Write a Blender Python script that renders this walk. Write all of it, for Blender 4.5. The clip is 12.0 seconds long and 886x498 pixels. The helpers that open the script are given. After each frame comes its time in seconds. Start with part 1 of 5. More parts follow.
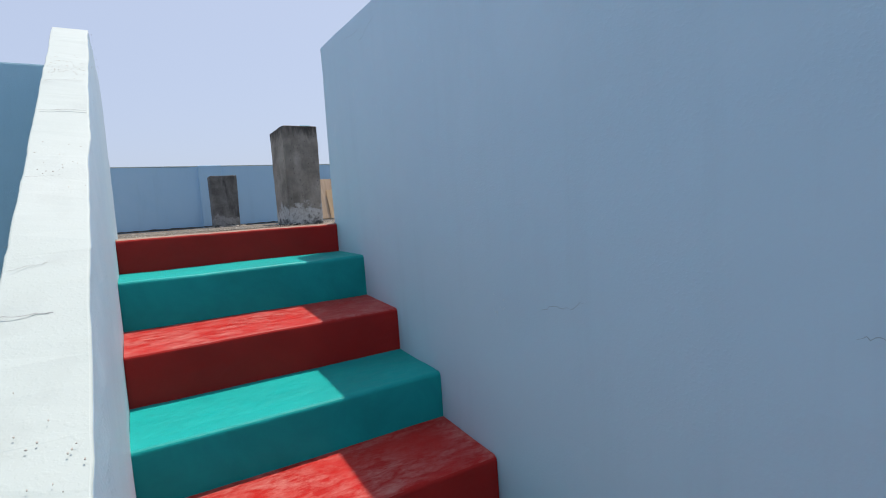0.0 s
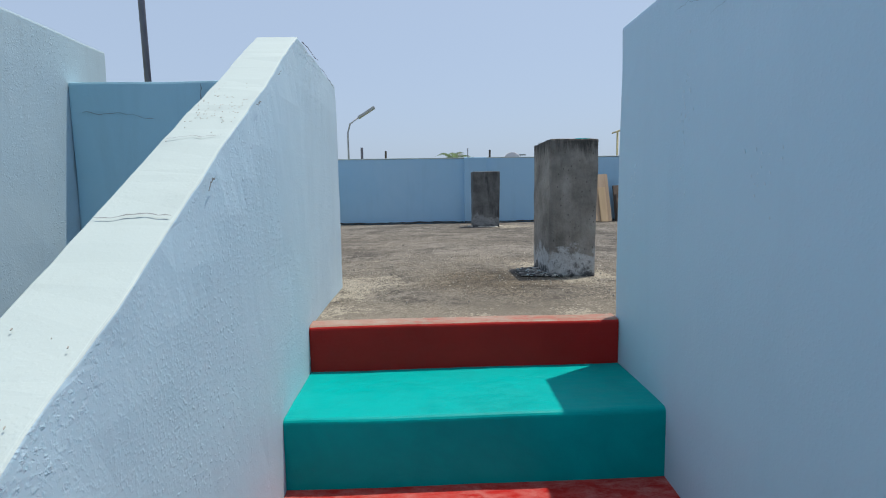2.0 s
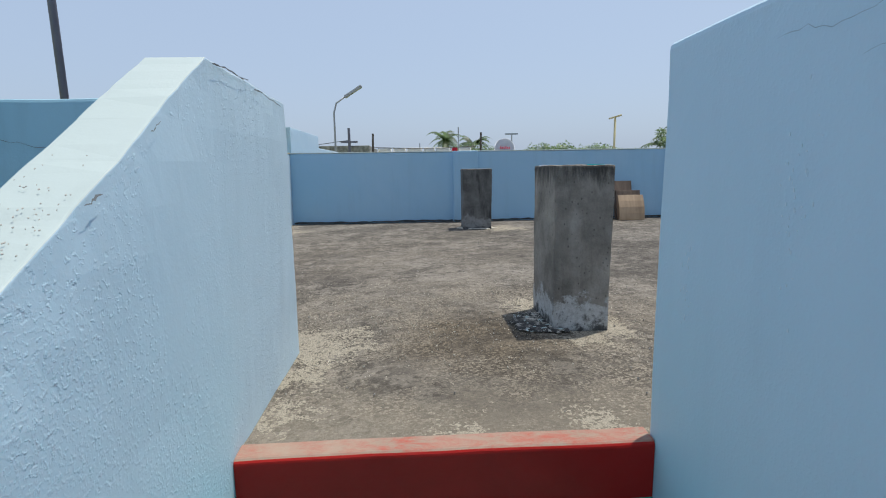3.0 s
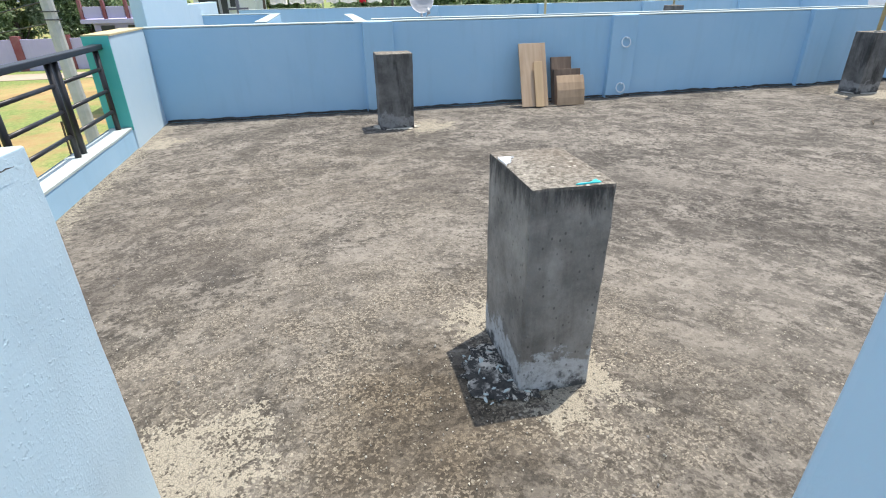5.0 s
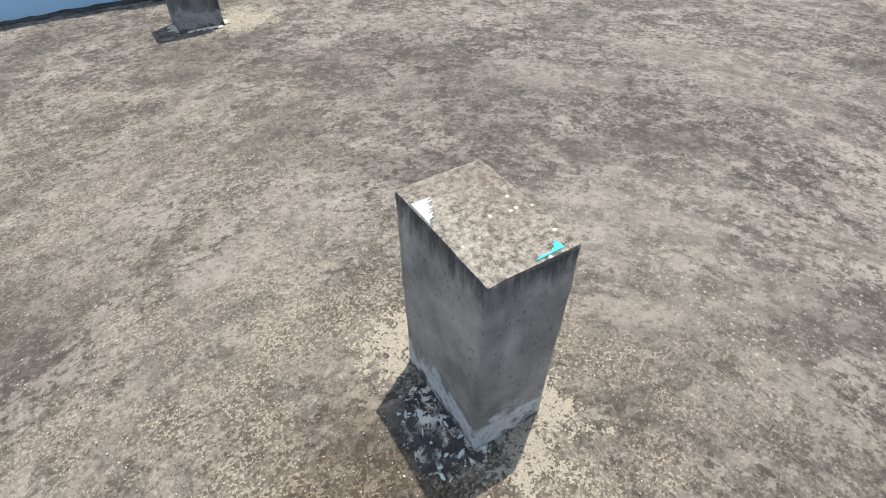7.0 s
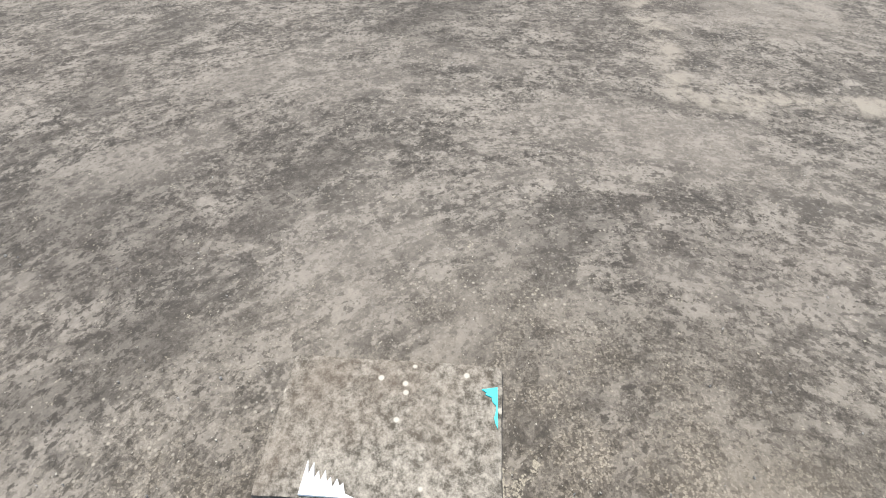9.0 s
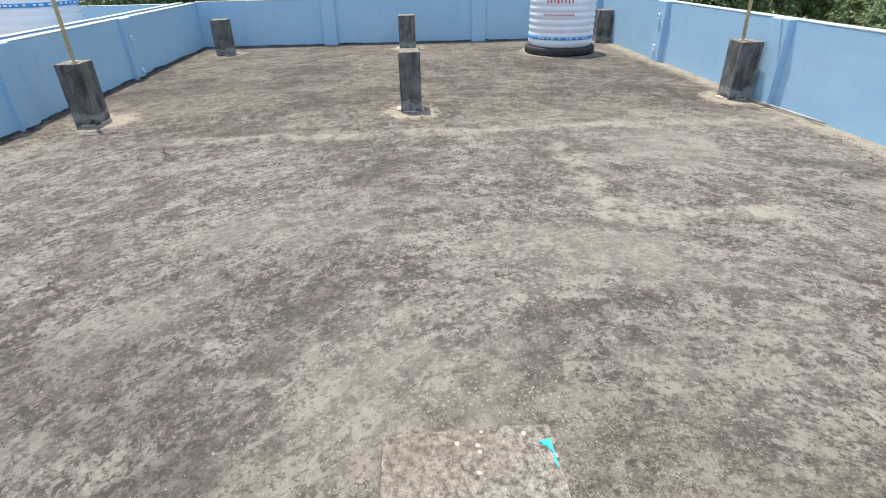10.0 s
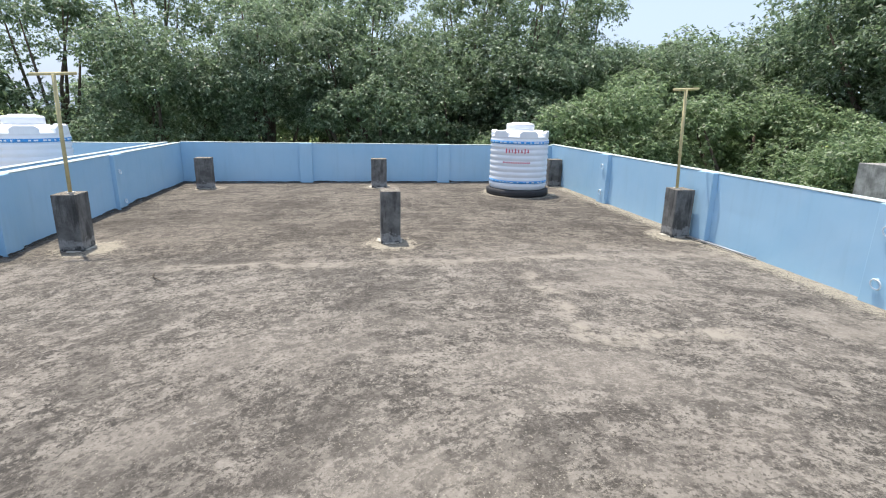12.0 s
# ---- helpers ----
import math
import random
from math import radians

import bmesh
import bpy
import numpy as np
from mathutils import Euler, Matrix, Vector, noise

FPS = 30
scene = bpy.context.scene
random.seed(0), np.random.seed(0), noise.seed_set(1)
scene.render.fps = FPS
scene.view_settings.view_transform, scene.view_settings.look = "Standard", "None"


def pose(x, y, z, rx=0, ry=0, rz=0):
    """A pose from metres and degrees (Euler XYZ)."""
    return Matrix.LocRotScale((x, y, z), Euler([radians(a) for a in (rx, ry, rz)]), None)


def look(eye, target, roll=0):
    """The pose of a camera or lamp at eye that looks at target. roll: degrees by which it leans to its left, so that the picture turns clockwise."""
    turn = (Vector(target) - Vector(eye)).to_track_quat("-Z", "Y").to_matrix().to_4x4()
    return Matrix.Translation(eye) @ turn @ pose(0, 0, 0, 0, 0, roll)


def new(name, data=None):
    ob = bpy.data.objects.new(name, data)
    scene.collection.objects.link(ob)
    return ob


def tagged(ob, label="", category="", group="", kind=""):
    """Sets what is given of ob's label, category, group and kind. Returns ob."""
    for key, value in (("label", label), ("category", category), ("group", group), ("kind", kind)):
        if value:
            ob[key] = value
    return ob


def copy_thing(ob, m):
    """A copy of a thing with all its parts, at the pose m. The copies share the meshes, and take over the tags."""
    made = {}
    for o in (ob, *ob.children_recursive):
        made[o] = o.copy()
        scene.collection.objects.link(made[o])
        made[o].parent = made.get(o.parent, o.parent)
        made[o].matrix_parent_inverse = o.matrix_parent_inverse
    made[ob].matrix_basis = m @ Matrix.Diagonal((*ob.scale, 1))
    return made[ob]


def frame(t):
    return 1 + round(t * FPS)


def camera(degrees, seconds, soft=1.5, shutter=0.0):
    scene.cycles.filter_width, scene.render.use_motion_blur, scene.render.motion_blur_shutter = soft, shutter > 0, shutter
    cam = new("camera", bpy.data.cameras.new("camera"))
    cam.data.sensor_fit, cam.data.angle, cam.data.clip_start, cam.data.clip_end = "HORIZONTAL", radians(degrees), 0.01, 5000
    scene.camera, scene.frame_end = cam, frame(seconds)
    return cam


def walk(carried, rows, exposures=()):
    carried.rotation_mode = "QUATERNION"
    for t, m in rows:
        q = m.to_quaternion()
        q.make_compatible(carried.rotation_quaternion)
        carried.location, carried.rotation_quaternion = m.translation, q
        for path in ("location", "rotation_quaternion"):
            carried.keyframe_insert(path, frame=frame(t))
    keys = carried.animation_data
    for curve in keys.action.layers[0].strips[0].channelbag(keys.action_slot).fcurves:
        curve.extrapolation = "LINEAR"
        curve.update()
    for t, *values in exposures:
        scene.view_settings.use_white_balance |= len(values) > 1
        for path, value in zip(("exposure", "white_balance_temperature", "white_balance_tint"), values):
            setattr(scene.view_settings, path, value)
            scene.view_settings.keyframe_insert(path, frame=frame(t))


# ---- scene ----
cam = camera(81.6, 12.0, soft=1.1)
PATH = [
    (0, (0.058, -2.467, 0.039), (1.088, -0.76, -0.12), -4.0),
    (0.5, (0.188, -2.291, 0.071), (0.756, -0.382, -0.117), -1.8),
    (1, (0.303, -2.006, 0.115), (0.478, -0.024, -0.089), -1.1),
    (1.5, (0.353, -1.754, 0.269), (0.426, 0.234, 0.057), -1.1),
    (2, (0.342, -1.509, 0.395), (0.424, 0.476, 0.171), -0.9),
    (2.5, (0.394, -1.269, 0.493), (0.483, 0.712, 0.238), -1.0),
    (3, (0.402, -1.05, 0.619), (0.517, 0.922, 0.305), -0.9),
    (3.2, (0.391, -0.973, 0.679), (0.518, 0.997, 0.362), -0.8),
    (4.8, (0.483, -0.321, 0.988), (0.81, 1.475, 0.169), -0.9),
    (5, (0.477, -0.261, 1.039), (0.859, 1.485, 0.142), -1.0),
    (5.5, (0.522, -0.063, 1.054), (1.026, 1.572, 0.017), 0.1),
    (6, (0.559, 0.071, 1.183), (1.111, 1.586, -0.001), 0.1),
    (6.5, (0.541, 0.23, 1.222), (1.185, 1.616, -0.069), 0.2),
    (6.7, (0.53, 0.278, 1.269), (1.228, 1.6, -0.06), -0.0),
    (8.3, (0.758, 0.701, 1.285), (1.921, 1.323, -0.218), -1.4),
    (8.5, (0.755, 0.764, 1.298), (2.006, 1.218, -0.195), -1.2),
    (9, (0.689, 0.865, 1.322), (2.114, 0.961, -0.078), 0.3),
    (9.5, (0.534, 0.956, 1.365), (2.134, 0.911, 0.167), -0.6),
    (10, (0.437, 1.056, 1.43), (2.177, 0.935, 0.45), -1.0),
    (10.5, (0.359, 1.208, 1.455), (2.188, 0.974, 0.68), -0.2),
    (11, (0.283, 1.302, 1.467), (2.143, 0.946, 0.824), 0.7),
    (11.5, (0.246, 1.337, 1.481), (2.119, 0.926, 0.911), 1.3),
    (12, (0.198, 1.33, 1.494), (2.105, 1.015, 0.981), 1.2),
]
walk(cam, [(t, look(eye, target, roll)) for t, eye, target, roll in PATH],
     exposures=[(0, 0.10, 6700, 15), (0.5, 0.04, 6500, 11), (1.2, 0.0, 6430, 10), (2.5, -0.09, 6350, 8), (3.2, -0.02, 6400, 9), (4.8, 0.55, 6500, 10), (6.5, 0.57, 6500, 10), (8.5, 0.50, 6500, 10), (9.5, 0.50, 6500, 10), (10.5, 0.66, 6530, 11), (11.2, 0.63, 6500, 11), (12, 0.58, 6480, 11)])

# ---- world, sun ----
SUN_EL, SUN_AZ = radians(73.5), math.atan2(0.50, 0.866)
world = bpy.data.worlds.new("world")
scene.world = world
world.use_nodes = True
wn = world.node_tree
sky = wn.nodes.new("ShaderNodeTexSky")
sky.sky_type, sky.sun_disc = "NISHITA", False
sky.sun_elevation, sky.sun_rotation = SUN_EL, math.pi / 2 - SUN_AZ
sky.air_density, sky.dust_density, sky.ozone_density = 1.0, 3.0, 2.0
# summer haze: an even pale veil over the clear sky
veil = wn.nodes.new("ShaderNodeMix")
veil.data_type = "RGBA"
veil.inputs[0].default_value = 0.7
veil.inputs[7].default_value = (3.45, 4.2, 5.45, 1)
wn.links.new(sky.outputs["Color"], veil.inputs[6])
wn.links.new(veil.outputs[2], wn.nodes["Background"].inputs["Color"])
wn.nodes["Background"].inputs["Strength"].default_value = 0.15
sun = new("sun", bpy.data.lights.new("sun", "SUN"))
sun.data.energy, sun.data.angle, sun.data.color = 4.0, radians(0.6), (1.0, 0.94, 0.84)
sun.matrix_world = look((0, 0, 0), (-math.cos(SUN_EL) * math.cos(SUN_AZ), -math.cos(SUN_EL) * math.sin(SUN_AZ), -math.sin(SUN_EL)))


# ---- materials ----
class Mat:
    """A small writer of node materials."""

    def __init__(self, name, rough=0.8, metal=0.0, spec=0.5):
        self.m = bpy.data.materials.new(name)
        self.m.use_nodes = True
        self.t = self.m.node_tree
        self.p = self.t.nodes["Principled BSDF"]
        self.p.inputs["Roughness"].default_value = rough
        self.p.inputs["Metallic"].default_value = metal
        self.p.inputs["Specular IOR Level"].default_value = spec
        self.tc = self.t.nodes.new("ShaderNodeTexCoord").outputs["Object"]

    def put(self, sock, v):
        if isinstance(v, bpy.types.NodeSocket):
            self.t.links.new(v, sock)
        elif isinstance(v, tuple) and len(v) == 3 and sock.type == "RGBA":
            sock.default_value = (*v, 1)
        else:
            sock.default_value = v

    def vec(self, scale=(1, 1, 1), loc=(0, 0, 0), src=None, rot=(0, 0, 0)):
        n = self.t.nodes.new("ShaderNodeMapping")
        self.put(n.inputs["Vector"], src or self.tc)
        n.inputs["Scale"].default_value, n.inputs["Location"].default_value, n.inputs["Rotation"].default_value = scale, loc, rot
        return n.outputs[0]

    def noise(self, scale, detail=4, rough=0.55, dist=0.0, vec=None):
        n = self.t.nodes.new("ShaderNodeTexNoise")
        self.put(n.inputs["Vector"], vec or self.tc)
        n.inputs["Scale"].default_value, n.inputs["Detail"].default_value = scale, detail
        n.inputs["Roughness"].default_value, n.inputs["Distortion"].default_value = rough, dist
        return n.outputs["Fac"]

    def voronoi(self, scale, feature="F1", vec=None, out="Distance"):
        n = self.t.nodes.new("ShaderNodeTexVoronoi")
        n.feature = feature
        self.put(n.inputs["Vector"], vec or self.tc)
        n.inputs["Scale"].default_value = scale
        return n.outputs[out]

    def ramp(self, fac, *stops):
        n = self.t.nodes.new("ShaderNodeValToRGB")
        e = n.color_ramp.elements
        while len(e) < len(stops):
            e.new(0.5)
        for k, (pos, c) in enumerate(stops):
            e[k].position = pos
            e[k].color = (c, c, c, 1) if isinstance(c, (int, float)) else (*c, 1)
        self.put(n.inputs[0], fac)
        return n.outputs[0]

    def mix(self, fac, a, b, mode="MIX"):
        n = self.t.nodes.new("ShaderNodeMix")
        n.data_type, n.blend_type = "RGBA", mode
        self.put(n.inputs[0], fac), self.put(n.inputs[6], a), self.put(n.inputs[7], b)
        return n.outputs[2]

    def math(self, op, a, b=0.5, clamp=False):
        n = self.t.nodes.new("ShaderNodeMath")
        n.operation, n.use_clamp = op, clamp
        self.put(n.inputs[0], a), self.put(n.inputs[1], b)
        return n.outputs[0]

    def axis(self, k, src=None):
        n = self.t.nodes.new("ShaderNodeSeparateXYZ")
        self.put(n.inputs[0], src or self.tc)
        return n.outputs[k]

    def spot(self, x, y, r0, r1, wobble):
        """1 inside r0, 0 outside r1, round the place (x, y) of the plan."""
        dx, dy = self.math("SUBTRACT", self.axis(0), x), self.math("SUBTRACT", self.axis(1), y)
        d = self.math("SQRT", self.math("ADD", self.math("MULTIPLY", dx, dx), self.math("MULTIPLY", dy, dy)))
        return self.span(self.math("ADD", d, wobble), r1, r0)

    def span(self, v, a, b):
        n = self.t.nodes.new("ShaderNodeMapRange")
        n.interpolation_type = "SMOOTHSTEP"
        self.put(n.inputs[0], v)
        n.inputs[1].default_value, n.inputs[2].default_value = a, b
        return n.outputs[0]

    def random(self, island=False):
        if island:
            return self.t.nodes.new("ShaderNodeNewGeometry").outputs["Random Per Island"]
        return self.t.nodes.new("ShaderNodeObjectInfo").outputs["Random"]

    def done(self, colour, height=None, strength=0.3, distance=0.01, rough=None):
        self.put(self.p.inputs["Base Color"], colour)
        if rough is not None:
            self.put(self.p.inputs["Roughness"], rough)
        if height is not None:
            b = self.t.nodes.new("ShaderNodeBump")
            b.inputs["Strength"].default_value, b.inputs["Distance"].default_value = strength, distance
            self.put(b.inputs["Height"], height)
            self.t.links.new(b.outputs[0], self.p.inputs["Normal"])
        return self.m


def painted_plaster(name, base, dirt=0.35, rough=0.62, relief=0.55, lumpy=False):
    g = Mat(name, rough)
    big, mid, fine = g.noise(0.9, 4, 0.6, 0.6), g.noise(5, 6, 0.65, 0.4), g.noise(55, 5, 0.7)
    streak = g.noise(3.0, 5, 0.6, 0.3, g.vec((3.2, 3.2, 0.35)))
    pale = tuple(min(0.9, c * 0.82 + 0.17) for c in base)
    grey = tuple(c * 0.62 + 0.05 for c in base)
    c = g.mix(g.ramp(big, (0.35, 0.0), (0.7, 0.55)), base, pale)
    c = g.mix(g.math("MULTIPLY", g.ramp(streak, (0.52, 0.0), (0.78, 1.0)), dirt), c, grey)
    c = g.mix(g.math("MULTIPLY", g.ramp(mid, (0.6, 0.0), (0.75, 1.0)), dirt * 0.8), c, pale)
    c = g.mix(g.math("MULTIPLY", g.ramp(fine, (0.66, 0.0), (0.78, 1.0)), dirt * 0.6), c, grey)
    bead = g.ramp(g.noise(150, 2, 0.5), (0.5, 0.0), (0.72, 1.0))
    patch = g.ramp(g.noise(2.2, 3, 0.5), (0.4, 0.15), (0.62, 1.0))
    h = g.math("ADD", g.math("MULTIPLY", fine, 0.18), g.math("ADD", g.math("MULTIPLY", mid, 0.40), g.math("MULTIPLY", g.math("MULTIPLY", bead, patch), 0.22)))
    if lumpy:  # thrown plaster: sparse pimples and dimples under the paint
        gate = g.ramp(g.noise(3.1, 4, 0.6, 0.3, g.vec(loc=(5, 2, 7))), (0.42, 0.05), (0.6, 1.0))
        lump = g.ramp(g.noise(105, 3, 0.55), (0.58, 0.0), (0.72, 1.0))
        dent = g.ramp(g.noise(48, 3, 0.6, 0.2, g.vec(loc=(1, 9, 4))), (0.62, 0.0), (0.72, 1.0))
        h = g.math("ADD", g.math("MULTIPLY", h, 0.6), g.math("MULTIPLY", g.math("SUBTRACT", lump, g.math("MULTIPLY", dent, 0.8)), g.math("MULTIPLY", gate, 0.28)))
    return g.done(c, h, relief, 0.006, g.ramp(mid, (0.3, rough - 0.1), (0.7, rough + 0.12)))


BLUE = (0.325, 0.55, 0.735)
M_WALL = painted_plaster("blue_wall_paint", BLUE, 0.22, 0.6, 0.35)
M_STAIRWALL = painted_plaster("rough_pale_blue_plaster", (0.475, 0.63, 0.735), 0.15, 0.6, 0.5, True)
M_STAIRWALL_PLAIN = painted_plaster("smooth_pale_blue_plaster", (0.475, 0.63, 0.735), 0.13, 0.6, 0.26)
# whiter than the blue walls: the sun on their tops is put into the colour
M_PALE = painted_plaster("pale_paint_of_sunlit_tops", (0.45, 0.525, 0.51), 0.3, 0.65, 0.2)
M_STAINED = painted_plaster("stained_grey_blue_plaster", (0.44, 0.565, 0.625), 0.55, 0.65, 0.5, True)
# shaded copy of the blue wall paint: the greyer tone of shade is in the colour
M_CROSS = painted_plaster("shaded_blue_wall_paint", (0.33, 0.555, 0.65), 0.3, 0.6, 0.4)
M_TEAL = painted_plaster("teal_wall_paint", (0.05, 0.45, 0.42), 0.15, 0.55, 0.3)
M_WHITE = painted_plaster("white_wall_paint", (0.74, 0.76, 0.76), 0.3, 0.7, 0.3)
M_LAV = painted_plaster("lavender_wall_paint", (0.45, 0.42, 0.62), 0.3, 0.7, 0.3)
M_MAROON = painted_plaster("maroon_paint", (0.22, 0.05, 0.06), 0.3, 0.7, 0.3)


W_STAIR = 0.94


def step_paint(name, base, worn, amount):
    g = Mat(name, 0.42, spec=0.13)
    brush = g.noise(26, 9, 0.76, 0.3, g.vec((0.55, 1.3, 1.3), rot=(0, 0, 0.25)))
    blot, fine = g.noise(4.6, 7, 0.66, 0.6), g.noise(80, 3, 0.6)
    deep = tuple(c * 0.78 for c in base)
    c = g.mix(g.ramp(blot, (0.35, 0.0), (0.7, 1.0)), base, deep)
    w = g.math("MULTIPLY", g.ramp(brush, (0.42, 0.0), (0.64, 1.0)), g.ramp(blot, (0.40, 0.22), (0.60, 0.9)))
    # feet rub the paint chalky along each nosing and where the tread meets the wall
    tread = g.math("FRACT", g.math("MULTIPLY", g.math("ADD", g.axis(1), g.math("MULTIPLY", blot, 0.05)), -1 / 0.3095))
    rub = g.math("MAXIMUM", g.span(tread, 0.88, 0.99), g.span(tread, 0.16, 0.02))
    rub = g.math("MAXIMUM", g.math("MULTIPLY", rub, 0.7), g.span(g.axis(0), W_STAIR - 0.14, W_STAIR - 0.01))
    w = g.math("MAXIMUM", w, g.math("MULTIPLY", g.math("MULTIPLY", rub, 0.9), g.ramp(brush, (0.42, 0.0), (0.64, 1.0))))
    up = g.t.nodes.new("ShaderNodeNewGeometry").outputs["True Normal"]
    flat = g.span(g.axis(2, up), 0.5, 0.9)
    c = g.mix(g.math("MULTIPLY", g.math("MULTIPLY", w, amount), g.math("ADD", g.math("MULTIPLY", flat, 0.97), 0.03)), c, worn)
    h = g.math("ADD", g.math("MULTIPLY", fine, 0.2), brush)
    return g.done(c, h, 0.25, 0.006, g.ramp(brush, (0.35, 0.34), (0.65, 0.6)))


M_RED = step_paint("red_step_paint", (0.46, 0.020, 0.016), (0.62, 0.30, 0.26), 0.6)
M_GREEN = step_paint("green_step_paint", (0.0, 0.36, 0.335), (0.03, 0.47, 0.43), 0.22)


def roof_concrete():
    g = Mat("weathered_roof_screed", 0.93, spec=0.25)
    arc = g.t.nodes.new("ShaderNodeTexNoise")
    g.put(arc.inputs["Vector"], g.tc)
    arc.inputs["Scale"].default_value, arc.inputs["Detail"].default_value = 0.45, 2
    warp = g.t.nodes.new("ShaderNodeVectorMath")
    warp.operation = "MULTIPLY_ADD"
    g.put(warp.inputs[0], arc.outputs["Color"])
    warp.inputs[1].default_value = (0.3, 0.3, 0)
    g.put(warp.inputs[2], g.tc)
    w = warp.outputs[0]
    big = g.noise(0.55, 5, 0.62, 0.5)
    # the trowel swung in wide arcs round the head of the stair
    ax_, ay_ = g.math("SUBTRACT", g.axis(0, w), 0.8), g.math("SUBTRACT", g.axis(1, w), 0.2)
    rad_ = g.math("SQRT", g.math("ADD", g.math("MULTIPLY", ax_, ax_), g.math("MULTIPLY", ay_, ay_)))

    def swung(slow, off):
        n = g.t.nodes.new("ShaderNodeCombineXYZ")
        g.put(n.inputs[0], g.math("ADD", rad_, off))
        g.put(n.inputs[1], g.math("MULTIPLY", ax_, slow)), g.put(n.inputs[2], g.math("MULTIPLY", ay_, slow))
        return n.outputs[0]
    broad = g.noise(1.7, 13, 0.68, 0.2, swung(0.5, 0.0))
    stroke = g.noise(7.5, 12, 0.72, 0.2, swung(0.42, 3.7))
    iso = g.noise(5.2, 14, 0.70, 0.3, w)
    speck, grain = g.noise(30, 8, 0.8), g.noise(95, 4, 0.75)
    grit = g.noise(210, 3, 0.7)
    wear = g.ramp(g.noise(0.95, 5, 0.62, 0.9, g.vec(loc=(6, 4, 0), src=w)), (0.40, 0.15), (0.60, 1.1))
    k = g.math("ADD", g.math("MULTIPLY", broad, 0.38), g.math("ADD", g.math("MULTIPLY", stroke, 0.30), g.math("MULTIPLY", iso, 0.32)))
    c = g.ramp(k, (0.41, (0.120, 0.110, 0.097)), (0.465, (0.195, 0.179, 0.157)), (0.515, (0.275, 0.253, 0.222)), (0.585, (0.395, 0.362, 0.315)))
    fleck = g.noise(28, 5, 0.62, 0.0, swung(0.75, 1.9))
    c = g.mix(g.math("MULTIPLY", g.ramp(speck, (0.53, 0.0), (0.56, 1.0)), 0.42), c, (0.095, 0.087, 0.076))
    c = g.mix(g.math("MULTIPLY", g.ramp(g.noise(34, 8, 0.8, 0.2, g.vec(loc=(7, 3, 1))), (0.54, 0.0), (0.57, 1.0)), 0.45), c, (0.47, 0.435, 0.378))
    c = g.mix(g.math("MULTIPLY", g.ramp(grain, (0.535, 0.0), (0.56, 1.0)), 0.42), c, (0.095, 0.087, 0.076))
    c = g.mix(g.math("MULTIPLY", g.ramp(grit, (0.54, 0.0), (0.60, 1.0)), 0.40), c, (0.54, 0.50, 0.435))
    # islands of pale cement left bare and of dark algae, ragged and crisp-edged
    bare = g.noise(3.0, 12, 0.64, 0.5, swung(0.9, 2.3))
    c = g.mix(g.math("MULTIPLY", g.ramp(bare, (0.51, 0.0), (0.555, 1.0)), 0.6), c, (0.455, 0.422, 0.370))
    isle = g.noise(3.6, 12, 0.68, 0.4, g.vec(loc=(4, 7, 0), src=w))
    c = g.mix(g.math("MULTIPLY", g.ramp(isle, (0.515, 0.0), (0.56, 1.0)), g.math("MULTIPLY", wear, 0.62)), c, (0.088, 0.082, 0.073))
    isle2 = g.noise(6.5, 10, 0.66, 0.3, swung(0.9, 5.3))
    c = g.mix(g.math("MULTIPLY", g.ramp(isle2, (0.535, 0.0), (0.575, 1.0)), 0.56), c, (0.088, 0.081, 0.072))
    c = g.mix(g.math("MULTIPLY", g.ramp(isle2, (0.415, 1.0), (0.45, 0.0)), 0.62), c, (0.49, 0.456, 0.40))
    isle3 = g.noise(13, 9, 0.70, 0.3, g.vec(loc=(8, 2, 0), src=w))
    c = g.mix(g.math("MULTIPLY", g.ramp(isle3, (0.545, 0.0), (0.58, 1.0)), g.ramp(g.noise(1.3, 6, 0.62, 0.5, g.vec(loc=(2, 9, 0), src=w)), (0.42, 0.18), (0.57, 0.88))), c, (0.082, 0.075, 0.066))
    c = g.mix(g.math("MULTIPLY", g.ramp(isle3, (0.40, 1.0), (0.435, 0.0)), 0.6), c, (0.50, 0.465, 0.405))
    crumbs = g.noise(46, 4, 0.6, 0.2, g.vec(loc=(1, 3, 5)))
    c = g.mix(g.math("MULTIPLY", g.ramp(crumbs, (0.575, 0.0), (0.61, 1.0)), 0.74), c, (0.075, 0.069, 0.061))
    c = g.mix(g.math("MULTIPLY", g.ramp(crumbs, (0.37, 1.0), (0.41, 0.0)), 0.5), c, (0.56, 0.52, 0.455))
    c = g.mix(g.math("MULTIPLY", g.ramp(fleck, (0.575, 0.0), (0.61, 1.0)), 0.82), c, (0.080, 0.074, 0.065))
    c = g.mix(g.math("MULTIPLY", g.ramp(fleck, (0.36, 1.0), (0.40, 0.0)), 0.6), c, (0.52, 0.485, 0.425))
    pit = g.math("MULTIPLY", g.ramp(g.voronoi(19, vec=g.vec((1, 1.4, 1))), (0.10, 1.0), (0.17, 0.0)), g.ramp(g.noise(1.1, 3, 0.5, 0, g.vec(loc=(1, 5, 0))), (0.45, 0.0), (0.6, 0.8)))
    c = g.mix(pit, c, (0.085, 0.078, 0.07))
    # broad dirty and washed stretches
    c = g.mix(g.math("MULTIPLY", g.ramp(big, (0.36, 1.0), (0.49, 0.0)), 0.48), c, (0.105, 0.095, 0.083))
    c = g.mix(g.math("MULTIPLY", g.ramp(big, (0.53, 0.0), (0.66, 1.0)), 0.24), c, (0.43, 0.395, 0.345))
    tide = g.noise(1.25, 10, 0.66, 0.7, swung(0.75, 12.4))
